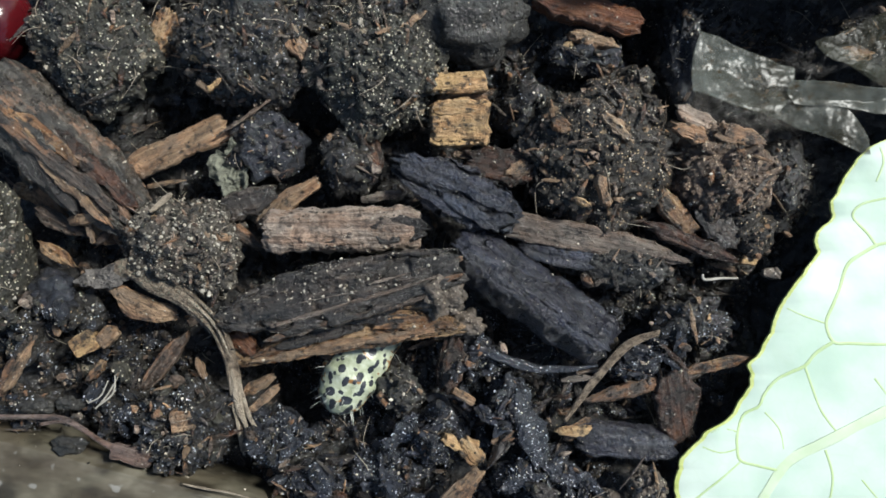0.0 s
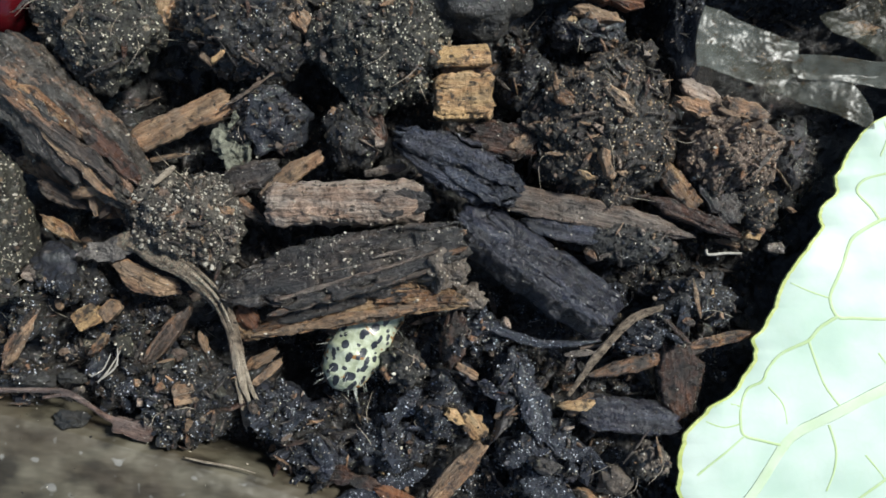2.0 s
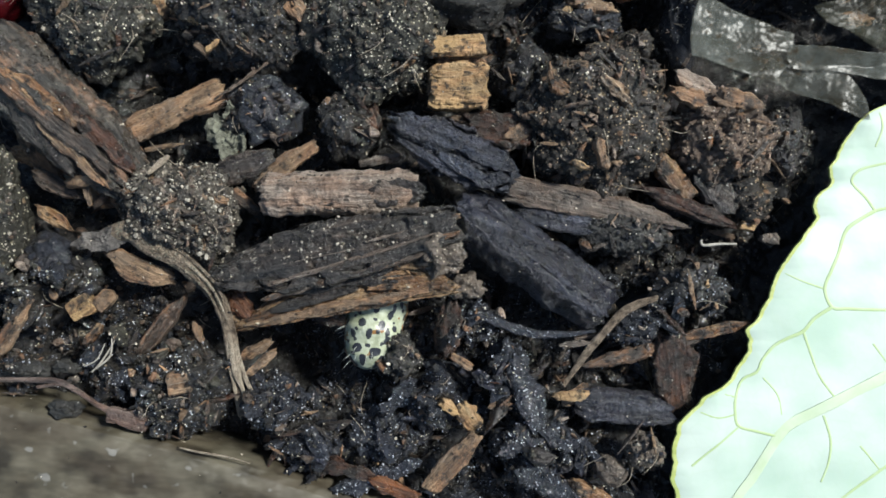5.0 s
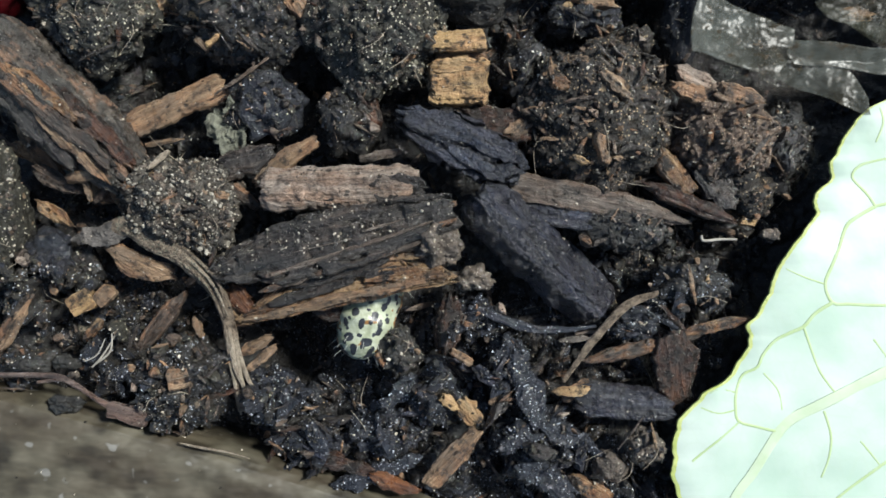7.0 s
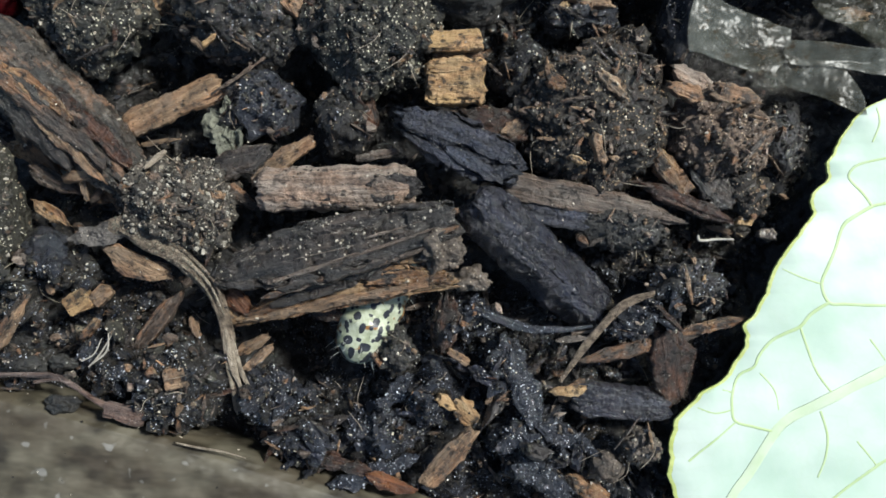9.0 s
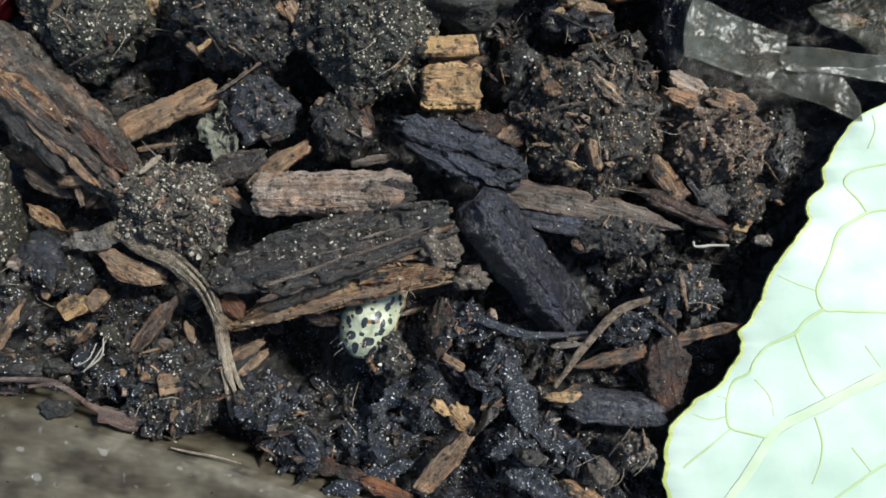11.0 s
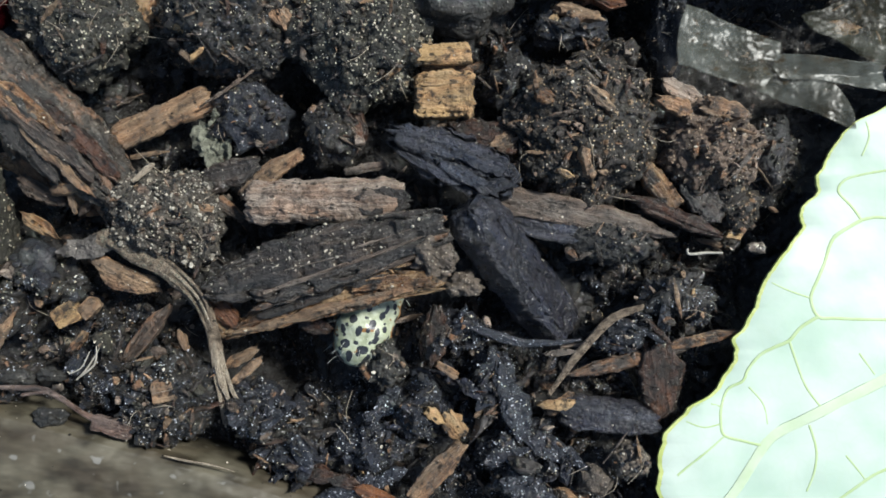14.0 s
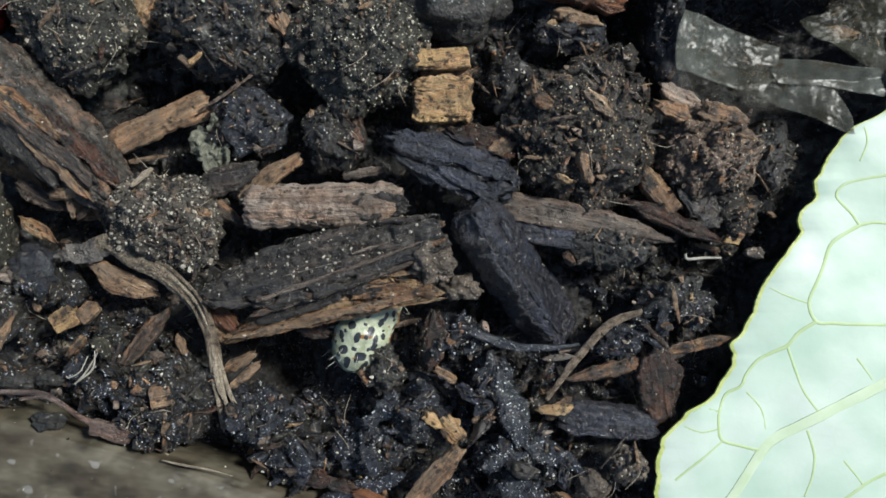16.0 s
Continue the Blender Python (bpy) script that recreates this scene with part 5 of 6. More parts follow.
                part("proleg", mesh_from("proleg", Vp, Fp, [M_skin]), seg)
    return tagged(root, "plump cream caterpillar with black spots, burrowing under a chip", "caterpillar")


caterpillar = make_caterpillar()
caterpillar.matrix_basis = mm(-10.063, -14.688, 0.200, 0.00, 8.00, 62.30)

# ---- crumbs, grit and fibres over everything ----
def sliver(seed):
    nu, nt = 6, 6
    u = np.linspace(-1, 1, nu)
    a = np.linspace(0, 2 * np.pi, nt, endpoint=False)
    w = (1 - 0.75 * np.abs(u) ** 2)
    V = np.stack([np.repeat(u, nt), np.outer(w, np.cos(a)).ravel() * 0.16, np.outer(w, np.sin(a)).ravel() * 0.07], 1)
    V[:, 1] += 0.12 * perlin(V * 2 + seed * 3)
    F = tube_faces(nu, nt)
    return V, np.concatenate([F[:, [0, 1, 2]], F[:, [0, 2, 3]]])


def survey():
    """Every solid thing with its reach in plan and a search tree of its faces."""
    bpy.context.view_layer.update()
    dg = bpy.context.evaluated_depsgraph_get()
    trees, rows, reach = {}, [], []
    for ob in scene.objects:
        if ob.type != "MESH":
            continue
        if ob.data.name not in trees:
            trees[ob.data.name] = BVHTree.FromObject(ob, dg)
        c = np.array([ob.matrix_world @ Vector(k) for k in ob.bound_box]) * 1000
        reach.append((c[:, 0].min(), c[:, 0].max(), c[:, 1].min(), c[:, 1].max()))
        rows.append((ob, trees[ob.data.name], ob.matrix_world.copy(), ob.matrix_world.inverted()))
    return rows, np.array(reach)


def drop(count, seed, region):
    """Places on the uppermost surfaces: by the thing that is hit, the point and the normal."""
    r = random.Random(seed)
    rows, reach = SURVEY
    found = []
    for _ in range(count):
        x, y = r.uniform(region[0], region[1]), r.uniform(region[2], region[3])
        best = None
        for k in np.nonzero((reach[:, 0] <= x) & (reach[:, 1] >= x) & (reach[:, 2] <= y) & (reach[:, 3] >= y))[0]:
            ob, tree, m, inv = rows[k]
            p, nrm, _, _ = tree.ray_cast(inv @ Vector((x * 0.001, y * 0.001, 0.04)), inv.to_3x3() @ Vector((0, 0, -1)))
            if p is not None:
                p = m @ p
                if best is None or p.z > best[1].z:
                    best = (ob, p, (inv.to_3x3().transposed() @ nrm).normalized())
        if best:
            found.append((best[0].parent or best[0], best[1] * 1000, best[2], x, y))
    return found


def pile(name, places, shapes, sizes, mats, seed, sink=0.3, flat=0.0, frame_of=None):
    """Many small pieces as one mesh."""
    g = np.random.default_rng(seed)
    Vs, Fs, idx, base = [], [], [], 0
    inv = frame_of.matrix_basis.inverted() if frame_of else Matrix()
    for _, p, nrm, _, _ in places:
        V, F = shapes[g.integers(len(shapes))]
        s = sizes[0] * (sizes[1] / sizes[0]) ** (g.random() ** 2.2)
        q = Euler((g.normal() * (1 - flat) * 1.5, g.normal() * (1 - flat) * 1.5, g.random() * 6.28)).to_matrix()
        if flat:
            q = nrm.to_track_quat("Z", "Y").to_matrix() @ q
        W = (V * s * (0.8 + 0.4 * g.random(3))) @ np.array(q).T + np.array(p) + np.array(nrm) * s * (0.5 - sink)
        if frame_of:
            m = np.array(inv.to_3x3())
            W = W @ m.T + np.array(inv.translation) * 1000
        Vs.append(W)
        Fs.append(F + base)
        idx.append(np.full(len(F), g.integers(len(mats))))
        base += len(V)
    return mesh_from(name, np.concatenate(Vs), np.concatenate(Fs), mats, np.concatenate(idx), smooth=False)


SURVEY = survey()
CRUMBS = [pebble(k, 1, 0.35) for k in range(9)]
GRAINS = [pebble(k + 20, 1, 0.25) for k in range(6)]
SLIVERS = [sliver(k) for k in range(8)]
BIG = [pebble(k + 40, 2, 0.4) for k in range(6)]
FRAGS = [(v * np.array([1, 0.5, 0.45]), f) for v, f in (pebble(k + 60, 3, 0.3, 14) for k in range(8))]
AREA = (-46, 46, -31, 27)
ON_SOIL = ("ground", "soil_clod")
BARE = ("leaf", "planter_rim", "plastic_film", "caterpillar", "berry")


def strew(name, label, category, group, places, shapes, sizes, mats, seed, sink=0.3, flat=0.0):
    """Single pieces, each an object of its own, that share a few meshes."""
    g = np.random.default_rng(seed)
    made = {}
    for _, p, nrm, _, _ in places:
        k, m = int(g.integers(len(shapes))), int(g.integers(len(mats)))
        if (k, m) not in made:
            made[k, m] = mesh_from(name, shapes[k][0], shapes[k][1], [mats[m]], smooth=False)
        s = sizes[0] * (sizes[1] / sizes[0]) ** (g.random() ** 2.2)
        q = Euler((g.normal() * (1 - flat) * 1.5, g.normal() * (1 - flat) * 1.5, g.random() * 6.28)).to_matrix()
        if flat:
            q = nrm.to_track_quat("Z", "Y").to_matrix() @ q
        ob = new(name, made[k, m])
        ob.matrix_basis = Matrix.Translation((p + nrm * s * (0.5 - sink)) * 0.001) @ q.to_4x4() @ Matrix.Diagonal((*(s * (0.8 + 0.4 * g.random(3))), 1.0))
        tagged(ob, label, category, group=group)


def base_name(ob):
    return ob.name.split(".")[0]


def litter():
    global SURVEY

    def soil_hits(n, seed):
        return [h for h in drop(n, seed, AREA) if base_name(h[0]) in ON_SOIL + ("bark_fragment", "soil_crumbs", "soil_crumb")]

    on_bed = [h for h in drop(3800, 1, AREA) if base_name(h[0]) == "ground"]
    tagged(new("soil_crumbs", pile("soil_crumbs", on_bed, BIG, (0.45, 1.6), [M_crumb, M_wet, M_bed, M_wet, M_brown], 1)), "black crumbs of moist soil strewn over the bed", "soil crumbs", kind="stuff")
    low = [h for h in drop(1300, 8, (-16, 24, -30, -8)) if base_name(h[0]) in ON_SOIL and not (-17 < h[3] < -2.5 and h[4] > -15.5) and not (14.5 < h[3] < 21.5 and -25 < h[4] < -17)]
    strew("bark_fragment", "wet black fragment of bark lying on the bed", "bark fragment", "bark fragments", low[:290], FRAGS, (0.8, 2.9), [M_strip, M_wet, M_strip, M_char, M_wet, M_darkwood], 8, sink=0.15, flat=0.55)
    left = [h for h in drop(1000, 18, (-42, -13, -19, -5)) if base_name(h[0]) in ON_SOIL]
    strew("soil_crumb", "dark angular crumb of soil heaped by the rim", "soil crumb", "soil crumbs by the rim", left[:290], BIG + FRAGS, (0.4, 1.6), [M_crumb, M_wet, M_crumb, M_wet, M_smooth, M_grey, M_wet, M_logwood, M_crumb], 18, sink=0.15)
    SURVEY = survey()
    fine = soil_hits(20000, 2)
    brown = [h for h in fine if h[0].data and h[0].data.materials[0] in (M_brown, M_pinksoil)]
    grey = [h for h in fine if h[0].data and h[0].data.materials[0] in (M_grey, M_gravelly)]
    rest = [h for h in fine if not (h[0].data and h[0].data.materials[0] in (M_brown, M_pinksoil, M_grey, M_gravelly))]
    tagged(new("fine_crumbs", pile("fine_crumbs", rest, CRUMBS, (0.11, 0.5), [M_crumb, M_wet, M_bed, M_crumb, M_grey, M_wet], 2)), "fine dark crumbs of soil", "soil crumbs", kind="stuff")
    tagged(new("fine_crumbs", pile("fine_crumbs", brown, CRUMBS, (0.11, 0.55), [M_brown, M_pinksoil, M_crumb, M_pinksoil, M_logwood], 22)), "fine brown crumbs on the clods", "soil crumbs", kind="stuff")
    tagged(new("fine_crumbs", pile("fine_crumbs", grey, CRUMBS, (0.11, 0.5), [M_grey, M_crumb, M_grey, M_bed, M_claygrey], 23)), "fine grey crumbs on the clods", "soil crumbs", kind="stuff")
    bits = [h for h in drop(1500, 11, AREA) + drop(500, 12, (-41, -22, -16, -4)) if base_name(h[0]) in ON_SOIL + ("soil_crumbs", "bark_fragment")]
    tagged(new("wood_bits", pile("wood_bits", bits, FRAGS + BIG, (0.22, 0.95), [M_darkwood, M_logwood, M_logwood, M_greywood, M_tan, M_pink, M_logwood, M_brown], 11, sink=0.1)), "small brown angular bits of wood in the soil", "wood bits", kind="stuff")
    tagged(new("wood_slivers", pile("wood_slivers", soil_hits(1700, 3), SLIVERS, (0.5, 2.0), [M_darkwood, M_redwood, M_darkwood, M_greywood, M_tan, M_darkwood, M_logwood], 3, flat=0.85)), "small brown slivers of wood in the soil", "wood slivers", kind="stuff")
    tagged(new("sand_grains", pile("sand_grains", soil_hits(13000, 4), GRAINS, (0.05, 0.21), [M_sand, M_grey], 4, sink=0.1)), "pale grains of sand on the clods", "sand", kind="stuff")
    grey = [h for h in drop(14000, 6, AREA) if h[0].data and h[0].data.materials[0] == M_grey]
    tagged(new("clod_grit", pile("clod_grit", grey, GRAINS, (0.06, 0.24), [M_sand, M_grey, M_sand, M_crumb], 6, sink=0.1)), "pale grit set in the grey clods", "grit", kind="stuff")
    stones = [h for h in drop(1500, 41, (-29, -16, -5, 5)) + drop(700, 42, (-41, -36, -9, 7)) + drop(260, 43, (-37, -1, 9, 23)) if h[0].data and h[0].data.materials[0] in (M_grey, M_gravelly)]
    tagged(new("clod_gravel", pile("clod_gravel", stones, [pebble(k + 80, 1, 0.4, 6) for k in range(8)], (0.07, 0.36), [M_gravel, M_claygrey, M_gravel, M_smooth, M_greywood, M_claygrey], 41, sink=0.2)), "angular pale gravel set in the grey clods", "gravel", kind="stuff")
    crust = [h for h in drop(5000, 44, (-28, -19, -8, 0)) if base_name(h[0]) == "curled_stem"]
    tagged(part("crust", pile("crust", crust, GRAINS, (0.07, 0.2), [M_lichen, M_stemlight, M_claygrey], 44, sink=0.2, frame_of=bpy.data.objects["curled_stem"]), bpy.data.objects["curled_stem"]), "pale grit crusted on the stem", kind="stuff")
    # Pale grains strewn on the dark soil as painted highlights.
    wet = [h for h in drop(36000, 51, (-41, 26, -28, -5)) + drop(3000, 52, (-18, 26, 6, 22)) if h[0].data and h[0].data.materials[0] in (M_wet, M_strip, M_bed, M_crumb)]
    tagged(new("wet_grit", pile("wet_grit", wet, GRAINS, (0.025, 0.17), [M_glint_grit, M_wet, M_glint_grit, M_strip], 51, sink=0.15)), "pale grit standing in for wet glints on the black soil", "grit", kind="stuff")
    g = random.Random(77)
    Vs, Fs, base = [], [], 0
    for h in [h for h in soil_hits(330, 14) if h[4] > -16.5 - 0.27 * (h[3] + 38.6) + 3]:
        a, ln = g.uniform(0, 6.28), g.uniform(0.8, 3.2)
        p = np.array(h[1])
        d, e = np.array([math.cos(a), math.sin(a), g.uniform(-0.1, 0.35)]), np.array([-math.sin(a), math.cos(a), 0])
        me = strand_mesh("hair", [p + (0, 0, -0.1), p + d * ln * 0.4 + e * g.uniform(-0.4, 0.4) + (0, 0, 0.25), p + d * ln + e * g.uniform(-0.6, 0.6) + (0, 0, 0.05)], [0.03, 0.04, 0.015], M_stemlight, nt=5, steps=5, ridge=0)
        V = np.array([v.co for v in me.vertices]) * 1000
        F = np.array([[i for i in f.vertices] for f in me.polygons])
        bpy.data.meshes.remove(me)
        Vs.append(V), Fs.append(F + base)
        base += len(V)
    tagged(new("root_hairs", mesh_from("root_hairs", np.concatenate(Vs), np.concatenate(Fs), [M_stemlight])), "fine pale root hairs and fibres in the soil", "root hairs", kind="stuff")
    lip = [h for h in drop(2500, 15, (-46, -8, -31, -14)) if base_name(h[0]) == "planter_rim" and g.random() < (0.5 if h[1].z < 1.7 else 0.03)]
    tagged(new("rim_dirt", pile("rim_dirt", lip, CRUMBS + GRAINS, (0.06, 0.3), [M_crumb, M_sand, M_bed, M_brown], 15, sink=0.1)), "crumbs of soil along the planter rim", "soil crumbs", kind="stuff")
    chips = [h for h in drop(9000, 5, AREA) if base_name(h[0]) not in ON_SOIL + BARE + ("bark_fragment", "soil_crumb", "soil_crumbs", "fine_crumbs", "root_hairs", "rim_dirt", "wood_bits", "wood_slivers", "sand_grains", "clod_grit", "clod_gravel", "wet_grit")]
    still = [h for h in chips if base_name(h[0]) not in MOVING]
    tagged(new("chip_grit", pile("chip_grit", still, GRAINS + CRUMBS[:3], (0.05, 0.18), [M_sand, M_crumb, M_crumb, M_grey], 5, sink=0.1)), "grit and soil specks on the wood chips", "grit", kind="stuff")
    for k, (key, ob) in enumerate(MOVING.items()):
        mine = [h for h in chips if h[0] == ob]
        if key == "dark_plank":
            mine = mine + [h for h in drop(9000, 31, (-20, 2, -8, 2)) if h[0] == ob and (ob.matrix_basis.inverted() @ (h[1] * 0.001)).y > -0.0005][:420]
        mine = [h for h in mine if perlin(np.array([h[1]]) * 0.7)[0] > -0.12]
        few = mine if key in ("dark_plank", "soil_clump") else mine[: len(mine) // 3]
        if few:
            tagged(part("grit", pile("grit", few, GRAINS + CRUMBS[:2], (0.05, 0.25), [M_sand, M_gravel, M_crumb, M_grey], 20 + k, sink=0.1, frame_of=ob), ob), "pale grit and specks of soil", kind="stuff")


litter()


def motions():
    walk(dark_plank, [
        (0, mm(-19.196, -6.054, 3.000, -4.00, -6.14, 12.89)),
        (0.5, mm(-19.261, -5.882, 3.000, -4.00, -6.14, 12.33)),
        (1, mm(-19.152, -6.119, 3.000, -4.00, -6.14, 12.81)),
        (1.5, mm(-19.101, -6.187, 3.000, -4.00, -6.14, 12.96)),
        (2, mm(-19.152, -6.167, 3.000, -4.00, -6.14, 12.99)),
        (2.5, mm(-19.282, -5.944, 3.000, -4.00, -6.14, 12.70)),
        (3, mm(-19.163, -6.036, 3.000, -4.00, -6.14, 12.95)),
        (3.5, mm(-19.185, -5.950, 3.000, -4.00, -6.14, 12.46)),
        (4, mm(-19.211, -5.726, 3.000, -4.00, -6.14, 13.02)),
        (6.5, mm(-19.263, -5.754, 3.000, -4.00, -6.14, 13.12)),
        (7, mm(-19.443, -5.547, 3.000, -4.00, -6.14, 14.28)),
        (7.5, mm(-19.062, -6.065, 3.000, -4.00, -6.14, 13.76)),
        (8, mm(-18.985, -6.064, 3.000, -4.00, -6.14, 14.01)),
        (8.5, mm(-18.989, -6.146, 3.000, -4.00, -6.14, 14.33)),
        (9, mm(-18.979, -6.091, 3.000, -4.00, -6.14, 14.11)),
        (11.5, mm(-18.868, -6.003, 3.000, -4.00, -6.14, 15.56)),
        (12, mm(-18.796, -6.050, 3.000, -4.00, -6.14, 15.58)),
        (12.5, mm(-18.819, -6.091, 3.000, -4.00, -6.14, 15.79)),
        (13, mm(-18.821, -6.074, 3.000, -4.00, -6.14, 15.56)),
        (13.5, mm(-18.786, -6.064, 3.000, -4.00, -6.14, 15.61)),
        (14, mm(-18.812, -6.065, 3.000, -4.00, -6.14, 15.52)),
        (14.5, mm(-18.779, -6.077, 3.000, -4.00, -6.14, 15.66)),
        (15, mm(-18.887, -6.124, 3.000, -4.00, -6.14, 15.59)),
        (15.5, mm(-18.816, -6.201, 3.000, -4.00, -6.14, 15.58)),
        (16, mm(-18.804, -6.201, 3.000, -4.00, -6.14, 15.82)),
    ])
    walk(light_plank, [
        (0, mm(-17.428, -10.307, 1.600, 0.00, -7.34, 9.47)),
        (0.5, mm(-17.440, -10.307, 1.600, 0.00, -7.34, 9.47)),
        (1, mm(-17.452, -10.307, 1.600, 0.00, -7.34, 9.47)),
        (1.5, mm(-17.464, -10.307, 1.600, 0.00, -7.34, 9.47)),
        (2, mm(-17.476, -10.307, 1.600, 0.00, -7.34, 9.31)),
        (2.5, mm(-17.488, -10.307, 1.600, 0.00, -7.56, 9.78)),
        (3, mm(-17.518, -10.307, 1.600, 0.00, -7.56, 9.78)),
        (3.5, mm(-17.547, -10.307, 1.600, 0.00, -7.34, 9.16)),
        (4, mm(-17.577, -10.307, 1.600, 0.00, -7.89, 10.24)),
        (6.5, mm(-17.752, -10.307, 1.600, 0.00, -8.00, 10.40)),
        (7, mm(-17.786, -10.307, 1.600, 0.00, -9.00, 11.79)),
        (7.5, mm(-17.458, -10.307, 1.600, 0.00, -8.00, 10.40)),
        (8, mm(-17.438, -10.307, 1.600, 0.00, -8.00, 10.40)),
        (8.5, mm(-17.418, -10.307, 1.600, 0.00, -8.00, 10.40)),
        (9, mm(-17.398, -10.307, 1.600, 0.00, -8.11, 10.55)),
        (11.5, mm(-17.279, -10.307, 1.600, 0.00, -10.34, 13.64)),
        (12, mm(-17.279, -10.307, 1.600, 0.00, -10.34, 13.64)),
        (12.5, mm(-17.279, -10.307, 1.600, 0.00, -10.34, 13.64)),
        (13, mm(-17.279, -10.307, 1.600, 0.00, -10.34, 13.64)),
        (13.5, mm(-17.279, -10.307, 1.600, 0.00, -10.34, 13.64)),
        (14, mm(-17.279, -10.307, 1.600, 0.00, -10.34, 13.64)),
        (14.5, mm(-17.279, -10.307, 1.600, 0.00, -10.23, 13.49)),
        (15, mm(-17.279, -10.307, 1.600, 0.00, -10.00, 13.18)),
        (15.5, mm(-17.279, -10.307, 1.600, 0.00, -9.23, 12.10)),
        (16, mm(-17.279, -10.307, 1.600, 0.00, -9.45, 12.41)),
    ])
    walk(bark_chip, [
        (0, mm(1.162, 4.890, 3.400, 6.00, 1.98, -25.66)),
        (0.5, mm(1.111, 4.831, 3.400, 6.00, 1.98, -25.27)),
        (1, mm(1.045, 4.874, 3.400, 6.00, 1.98, -25.22)),
        (1.5, mm(1.012, 4.849, 3.400, 6.00, 1.98, -25.63)),
        (2, mm(1.021, 4.878, 3.400, 6.00, 1.98, -25.53)),
        (2.5, mm(1.052, 4.847, 3.400, 6.00, 1.98, -25.27)),
        (3, mm(1.004, 4.912, 3.400, 6.00, 1.98, -25.57)),
        (3.5, mm(0.931, 4.985, 3.400, 6.00, 1.98, -26.00)),
        (4, mm(1.026, 5.242, 3.400, 6.00, 1.98, -25.81)),
        (6.5, mm(1.020, 5.227, 3.400, 6.00, 1.98, -25.32)),
        (7, mm(1.713, 5.443, 3.400, 6.00, 1.98, -24.42)),
        (7.5, mm(1.829, 5.338, 3.400, 6.00, 1.98, -24.39)),
        (8, mm(1.776, 5.295, 3.400, 6.00, 1.98, -24.61)),
        (8.5, mm(1.801, 5.298, 3.400, 6.00, 1.98, -24.59)),
        (9, mm(1.845, 5.327, 3.400, 6.00, 1.98, -24.34)),
        (11.5, mm(2.396, 5.293, 3.400, 6.00, 1.98, -21.59)),
        (12, mm(2.388, 5.243, 3.400, 6.00, 1.98, -21.59)),
        (12.5, mm(2.329, 5.229, 3.400, 6.00, 1.98, -21.95)),
        (13, mm(2.369, 5.214, 3.400, 6.00, 1.98, -21.61)),
        (13.5, mm(2.363, 5.226, 3.400, 6.00, 1.98, -21.63)),
        (14, mm(2.301, 5.210, 3.400, 6.00, 1.98, -21.63)),
        (14.5, mm(2.293, 5.231, 3.400, 6.00, 1.98, -21.62)),
        (15, mm(2.294, 5.220, 3.400, 6.00, 1.98, -20.94)),
        (15.5, mm(2.313, 5.248, 3.400, 6.00, 1.98, -20.00)),
        (16, mm(2.352, 5.247, 3.400, 6.00, 1.98, -20.30)),
    ])
    walk(dark_chip, [
        (0, mm(13.596, -7.919, 1.083, -40.00, 3.52, -34.24)),
        (0.5, mm(13.596, -7.919, 1.083, -40.00, 3.52, -34.24)),
        (1, mm(13.596, -7.919, 1.083, -40.00, 3.52, -34.24)),
        (1.5, mm(13.596, -7.919, 1.083, -40.00, 3.52, -34.24)),
        (2, mm(13.596, -7.919, 1.083, -40.00, 3.52, -34.24)),
        (2.5, mm(13.596, -7.919, 1.083, -40.00, 3.52, -34.24)),
        (3, mm(13.596, -7.919, 1.083, -40.00, 3.52, -34.24)),
        (3.5, mm(13.596, -7.919, 1.083, -40.00, 3.52, -34.24)),
        (4, mm(13.661, -7.956, 0.781, -40.00, 5.58, -34.93)),
        (6.5, mm(13.589, -8.172, 0.648, -40.00, 6.49, -35.77)),
        (7, mm(13.805, -8.468, -1.027, -40.00, 18.19, -41.10)),
        (7.5, mm(13.745, -8.698, -1.227, -40.00, 19.63, -40.71)),
        (8, mm(13.748, -8.700, -1.243, -40.00, 19.75, -40.74)),
        (8.5, mm(13.751, -8.701, -1.257, -40.00, 19.85, -40.77)),
        (9, mm(13.754, -8.703, -1.271, -40.00, 19.95, -40.81)),
        (11.5, mm(11.894, -9.235, -2.450, -40.00, 28.77, -51.07)),
        (12, mm(11.894, -9.235, -2.450, -40.00, 28.77, -51.07)),
        (12.5, mm(11.894, -9.235, -2.450, -40.00, 28.77, -51.07)),
        (13, mm(11.894, -9.235, -2.450, -40.00, 28.77, -51.07)),
        (13.5, mm(11.894, -9.235, -2.450, -40.00, 28.77, -51.07)),
        (14, mm(11.894, -9.235, -2.450, -40.00, 28.77, -51.07)),
        (14.5, mm(11.894, -9.235, -2.450, -40.00, 28.77, -51.07)),
        (15, mm(11.901, -9.238, -2.481, -40.00, 29.01, -52.18)),
        (15.5, mm(11.902, -9.239, -2.489, -40.00, 29.08, -52.46)),
        (16, mm(11.904, -9.240, -2.495, -40.00, 29.12, -52.74)),
    ])
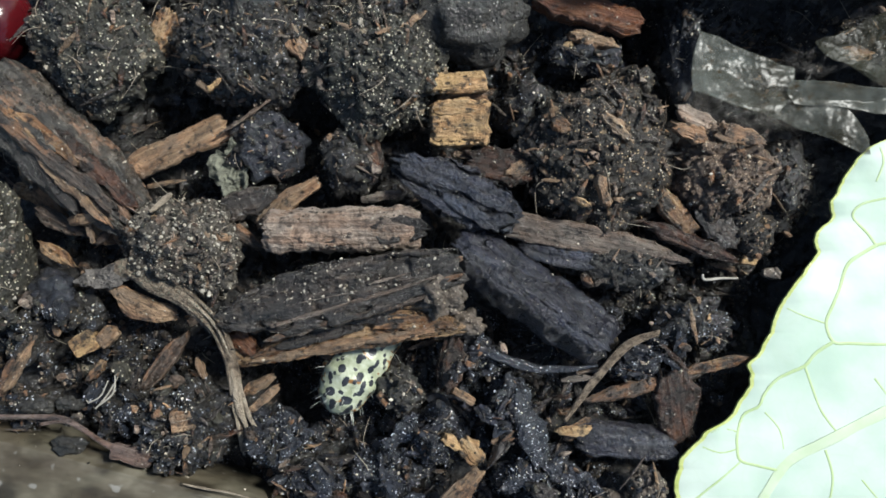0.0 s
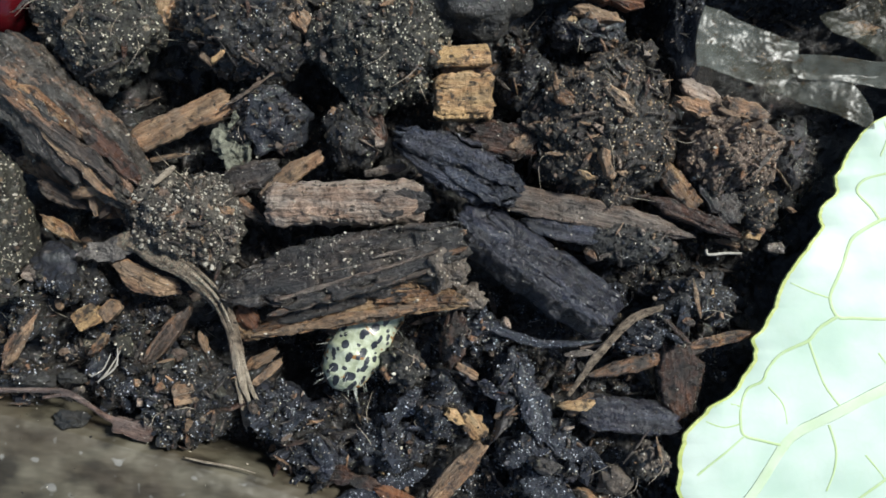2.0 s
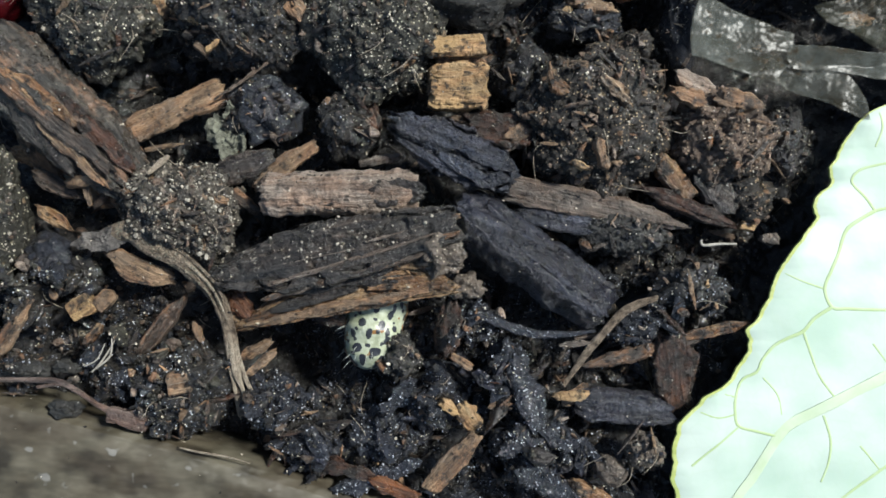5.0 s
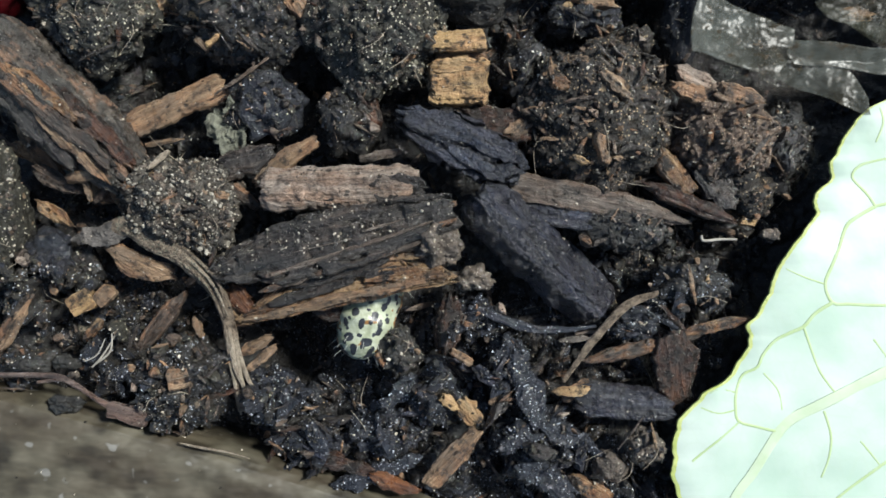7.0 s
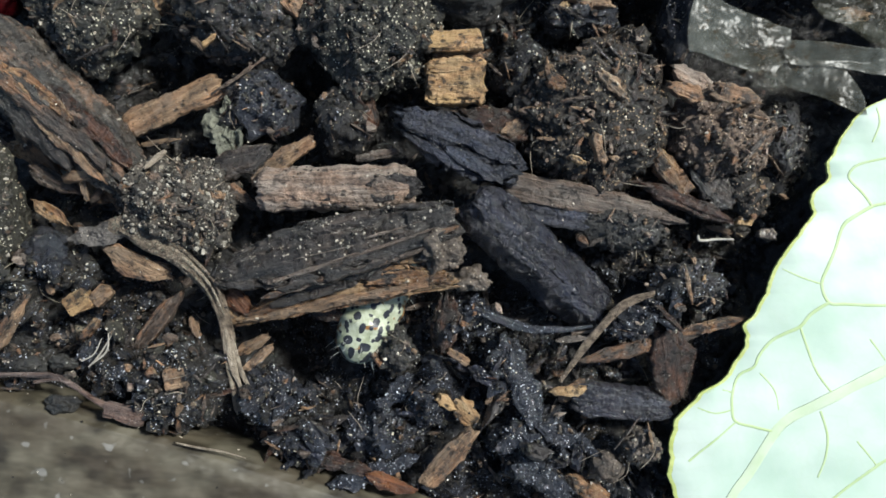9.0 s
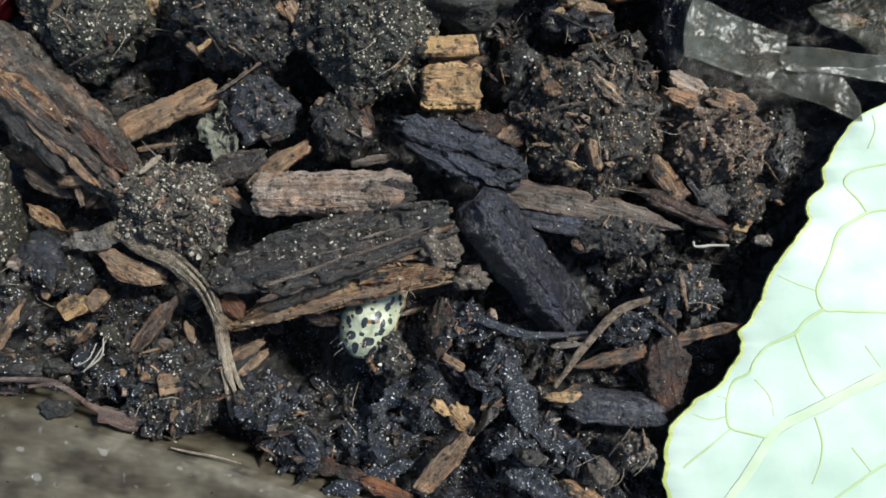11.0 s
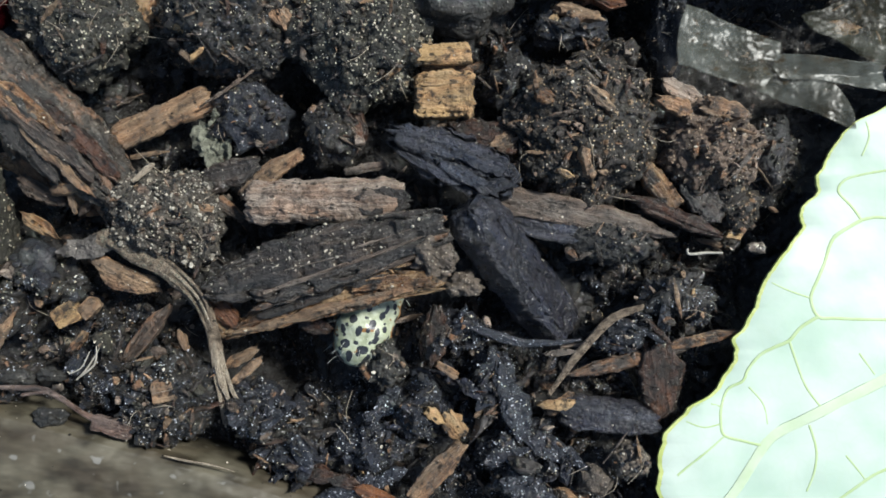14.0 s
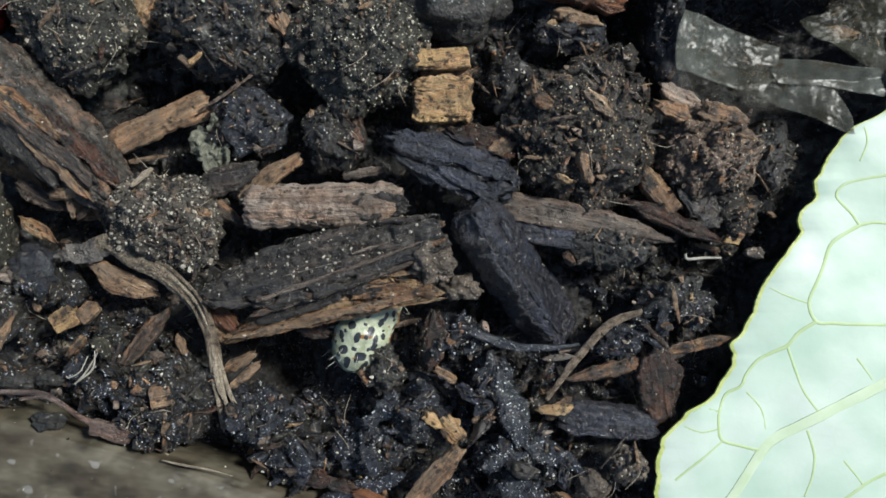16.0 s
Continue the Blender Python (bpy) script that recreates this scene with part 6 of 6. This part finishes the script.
    walk(clump, [
        (0, mm(-0.288, -3.884, 4.000, 0.00, 0.00, 0.00)),
        (0.5, mm(-0.293, -3.869, 4.000, 0.00, 0.00, 0.00)),
        (1, mm(-0.278, -3.903, 4.000, 0.00, 0.00, 0.00)),
        (1.5, mm(-0.278, -3.916, 4.000, 0.00, 0.00, 0.00)),
        (2, mm(-0.336, -3.886, 4.000, 0.00, 0.00, 0.00)),
        (2.5, mm(-0.337, -3.887, 4.000, 0.00, 0.00, 0.00)),
        (3, mm(-0.338, -3.893, 4.000, 0.00, 0.00, 0.00)),
        (3.5, mm(-0.315, -3.885, 4.000, 0.00, 0.00, 0.00)),
        (4, mm(-0.257, -3.518, 4.000, 0.00, 0.00, 0.00)),
        (6.5, mm(-0.129, -3.570, 4.000, 0.00, 0.00, 0.00)),
        (7, mm(-0.432, -3.180, 4.000, 0.00, 0.00, 0.00)),
        (7.5, mm(-0.026, -3.692, 4.000, 0.00, 0.00, 0.00)),
        (8, mm(0.032, -3.615, 4.000, 0.00, 0.00, 0.00)),
        (8.5, mm(0.054, -3.546, 4.000, 0.00, 0.00, 0.00)),
        (9, mm(0.069, -3.548, 4.000, 0.00, 0.00, 0.00)),
        (11.5, mm(0.358, -2.972, 4.000, 0.00, 0.00, 0.00)),
        (12, mm(0.426, -3.013, 4.000, 0.00, 0.00, 0.00)),
        (12.5, mm(0.393, -2.994, 4.000, 0.00, 0.00, 0.00)),
        (13, mm(0.401, -3.048, 4.000, 0.00, 0.00, 0.00)),
        (13.5, mm(0.392, -3.032, 4.000, 0.00, 0.00, 0.00)),
        (14, mm(0.407, -3.047, 4.000, 0.00, 0.00, 0.00)),
        (14.5, mm(0.406, -3.029, 4.000, 0.00, 0.00, 0.00)),
        (15, mm(0.338, -3.083, 4.000, 0.00, 0.00, 0.00)),
        (15.5, mm(0.406, -3.090, 4.000, 0.00, 0.00, 0.00)),
        (16, mm(0.406, -3.090, 4.000, 0.00, 0.00, 0.00)),
    ])
    walk(lump, [
        (0, mm(1.973, -6.463, 2.200, 0.00, 0.00, 0.00)),
        (0.5, mm(1.965, -6.444, 2.200, 0.00, 0.00, 0.00)),
        (1, mm(1.915, -6.404, 2.200, 0.00, 0.00, 0.00)),
        (1.5, mm(1.909, -6.416, 2.200, 0.00, 0.00, 0.00)),
        (2, mm(1.889, -6.454, 2.200, 0.00, 0.00, 0.00)),
        (2.5, mm(1.892, -6.493, 2.200, 0.00, 0.00, 0.00)),
        (3, mm(1.854, -6.457, 2.200, 0.00, 0.00, 0.00)),
        (3.5, mm(1.989, -6.452, 2.200, 0.00, 0.00, 0.00)),
        (4, mm(2.118, -6.374, 2.200, 0.00, 0.00, 0.00)),
        (6.5, mm(2.228, -6.345, 2.200, 0.00, 0.00, 0.00)),
        (7, mm(2.884, -6.055, 2.200, 0.00, 0.00, 0.00)),
        (7.5, mm(2.889, -6.136, 2.200, 0.00, 0.00, 0.00)),
        (8, mm(2.871, -6.130, 2.200, 0.00, 0.00, 0.00)),
        (8.5, mm(2.820, -6.133, 2.200, 0.00, 0.00, 0.00)),
        (9, mm(2.910, -6.134, 2.200, 0.00, 0.00, 0.00)),
        (11.5, mm(3.328, -5.458, 2.200, 0.00, 0.00, 0.00)),
        (12, mm(3.318, -5.463, 2.200, 0.00, 0.00, 0.00)),
        (12.5, mm(3.288, -5.447, 2.200, 0.00, 0.00, 0.00)),
        (13, mm(3.259, -5.422, 2.200, 0.00, 0.00, 0.00)),
        (13.5, mm(3.284, -5.406, 2.200, 0.00, 0.00, 0.00)),
        (14, mm(3.223, -5.420, 2.200, 0.00, 0.00, 0.00)),
        (14.5, mm(3.223, -5.401, 2.200, 0.00, 0.00, 0.00)),
        (15, mm(3.346, -5.382, 2.200, 0.00, 0.00, 0.00)),
        (15.5, mm(3.372, -5.388, 2.200, 0.00, 0.00, 0.00)),
        (16, mm(3.296, -5.310, 2.200, 0.00, 0.00, 0.00)),
    ])
    walk(caterpillar, [
        (0, mm(-10.063, -14.688, 0.200, 0.00, 8.00, 62.30)),
        (0.5, mm(-10.063, -14.688, 0.200, 0.00, 8.00, 62.30)),
        (1, mm(-9.955, -14.642, 0.200, 0.00, 8.00, 62.50)),
        (1.5, mm(-9.955, -14.642, 0.200, 0.00, 8.00, 62.50)),
        (2, mm(-9.985, -14.853, 0.200, 0.00, 8.00, 63.00)),
        (2.5, mm(-8.606, -14.435, 0.200, 0.00, 8.00, 69.20)),
        (3, mm(-8.640, -14.407, 0.200, 0.00, 8.00, 69.00)),
        (3.5, mm(-8.841, -14.859, 0.200, 0.00, 8.00, 69.00)),
        (4, mm(-6.550, -14.086, 0.200, 0.00, 8.00, 80.40)),
        (6.5, mm(-7.678, -13.773, 0.200, 0.00, 8.00, 74.00)),
        (7, mm(-7.762, -13.426, 0.200, 0.00, 8.00, 74.40)),
        (7.5, mm(-7.753, -13.884, 0.200, 0.00, 8.00, 71.00)),
        (8, mm(-7.876, -13.838, 0.200, 0.00, 8.00, 68.00)),
        (8.5, mm(-7.907, -13.804, 0.200, 0.00, 8.00, 66.00)),
        (9, mm(-7.776, -13.737, 0.200, 0.00, 8.00, 68.00)),
        (11.5, mm(-6.849, -12.770, 0.200, 0.00, 8.00, 72.20)),
        (12, mm(-6.958, -12.843, 0.200, 0.00, 8.00, 72.00)),
        (12.5, mm(-6.958, -12.843, 0.200, 0.00, 8.00, 72.00)),
        (13, mm(-6.962, -12.883, 0.200, 0.00, 8.00, 71.30)),
        (13.5, mm(-6.924, -12.829, 0.200, 0.00, 8.00, 71.00)),
        (14, mm(-6.899, -12.879, 0.200, 0.00, 8.00, 71.00)),
        (14.5, mm(-6.999, -12.778, 0.200, 0.00, 8.00, 71.00)),
        (15, mm(-7.191, -12.965, 0.200, 0.00, 8.00, 70.00)),
        (15.5, mm(-7.111, -13.259, 0.200, 0.00, 8.00, 69.50)),
        (16, mm(-6.940, -13.015, 0.200, 0.00, 8.00, 70.00)),
    ])


motions()
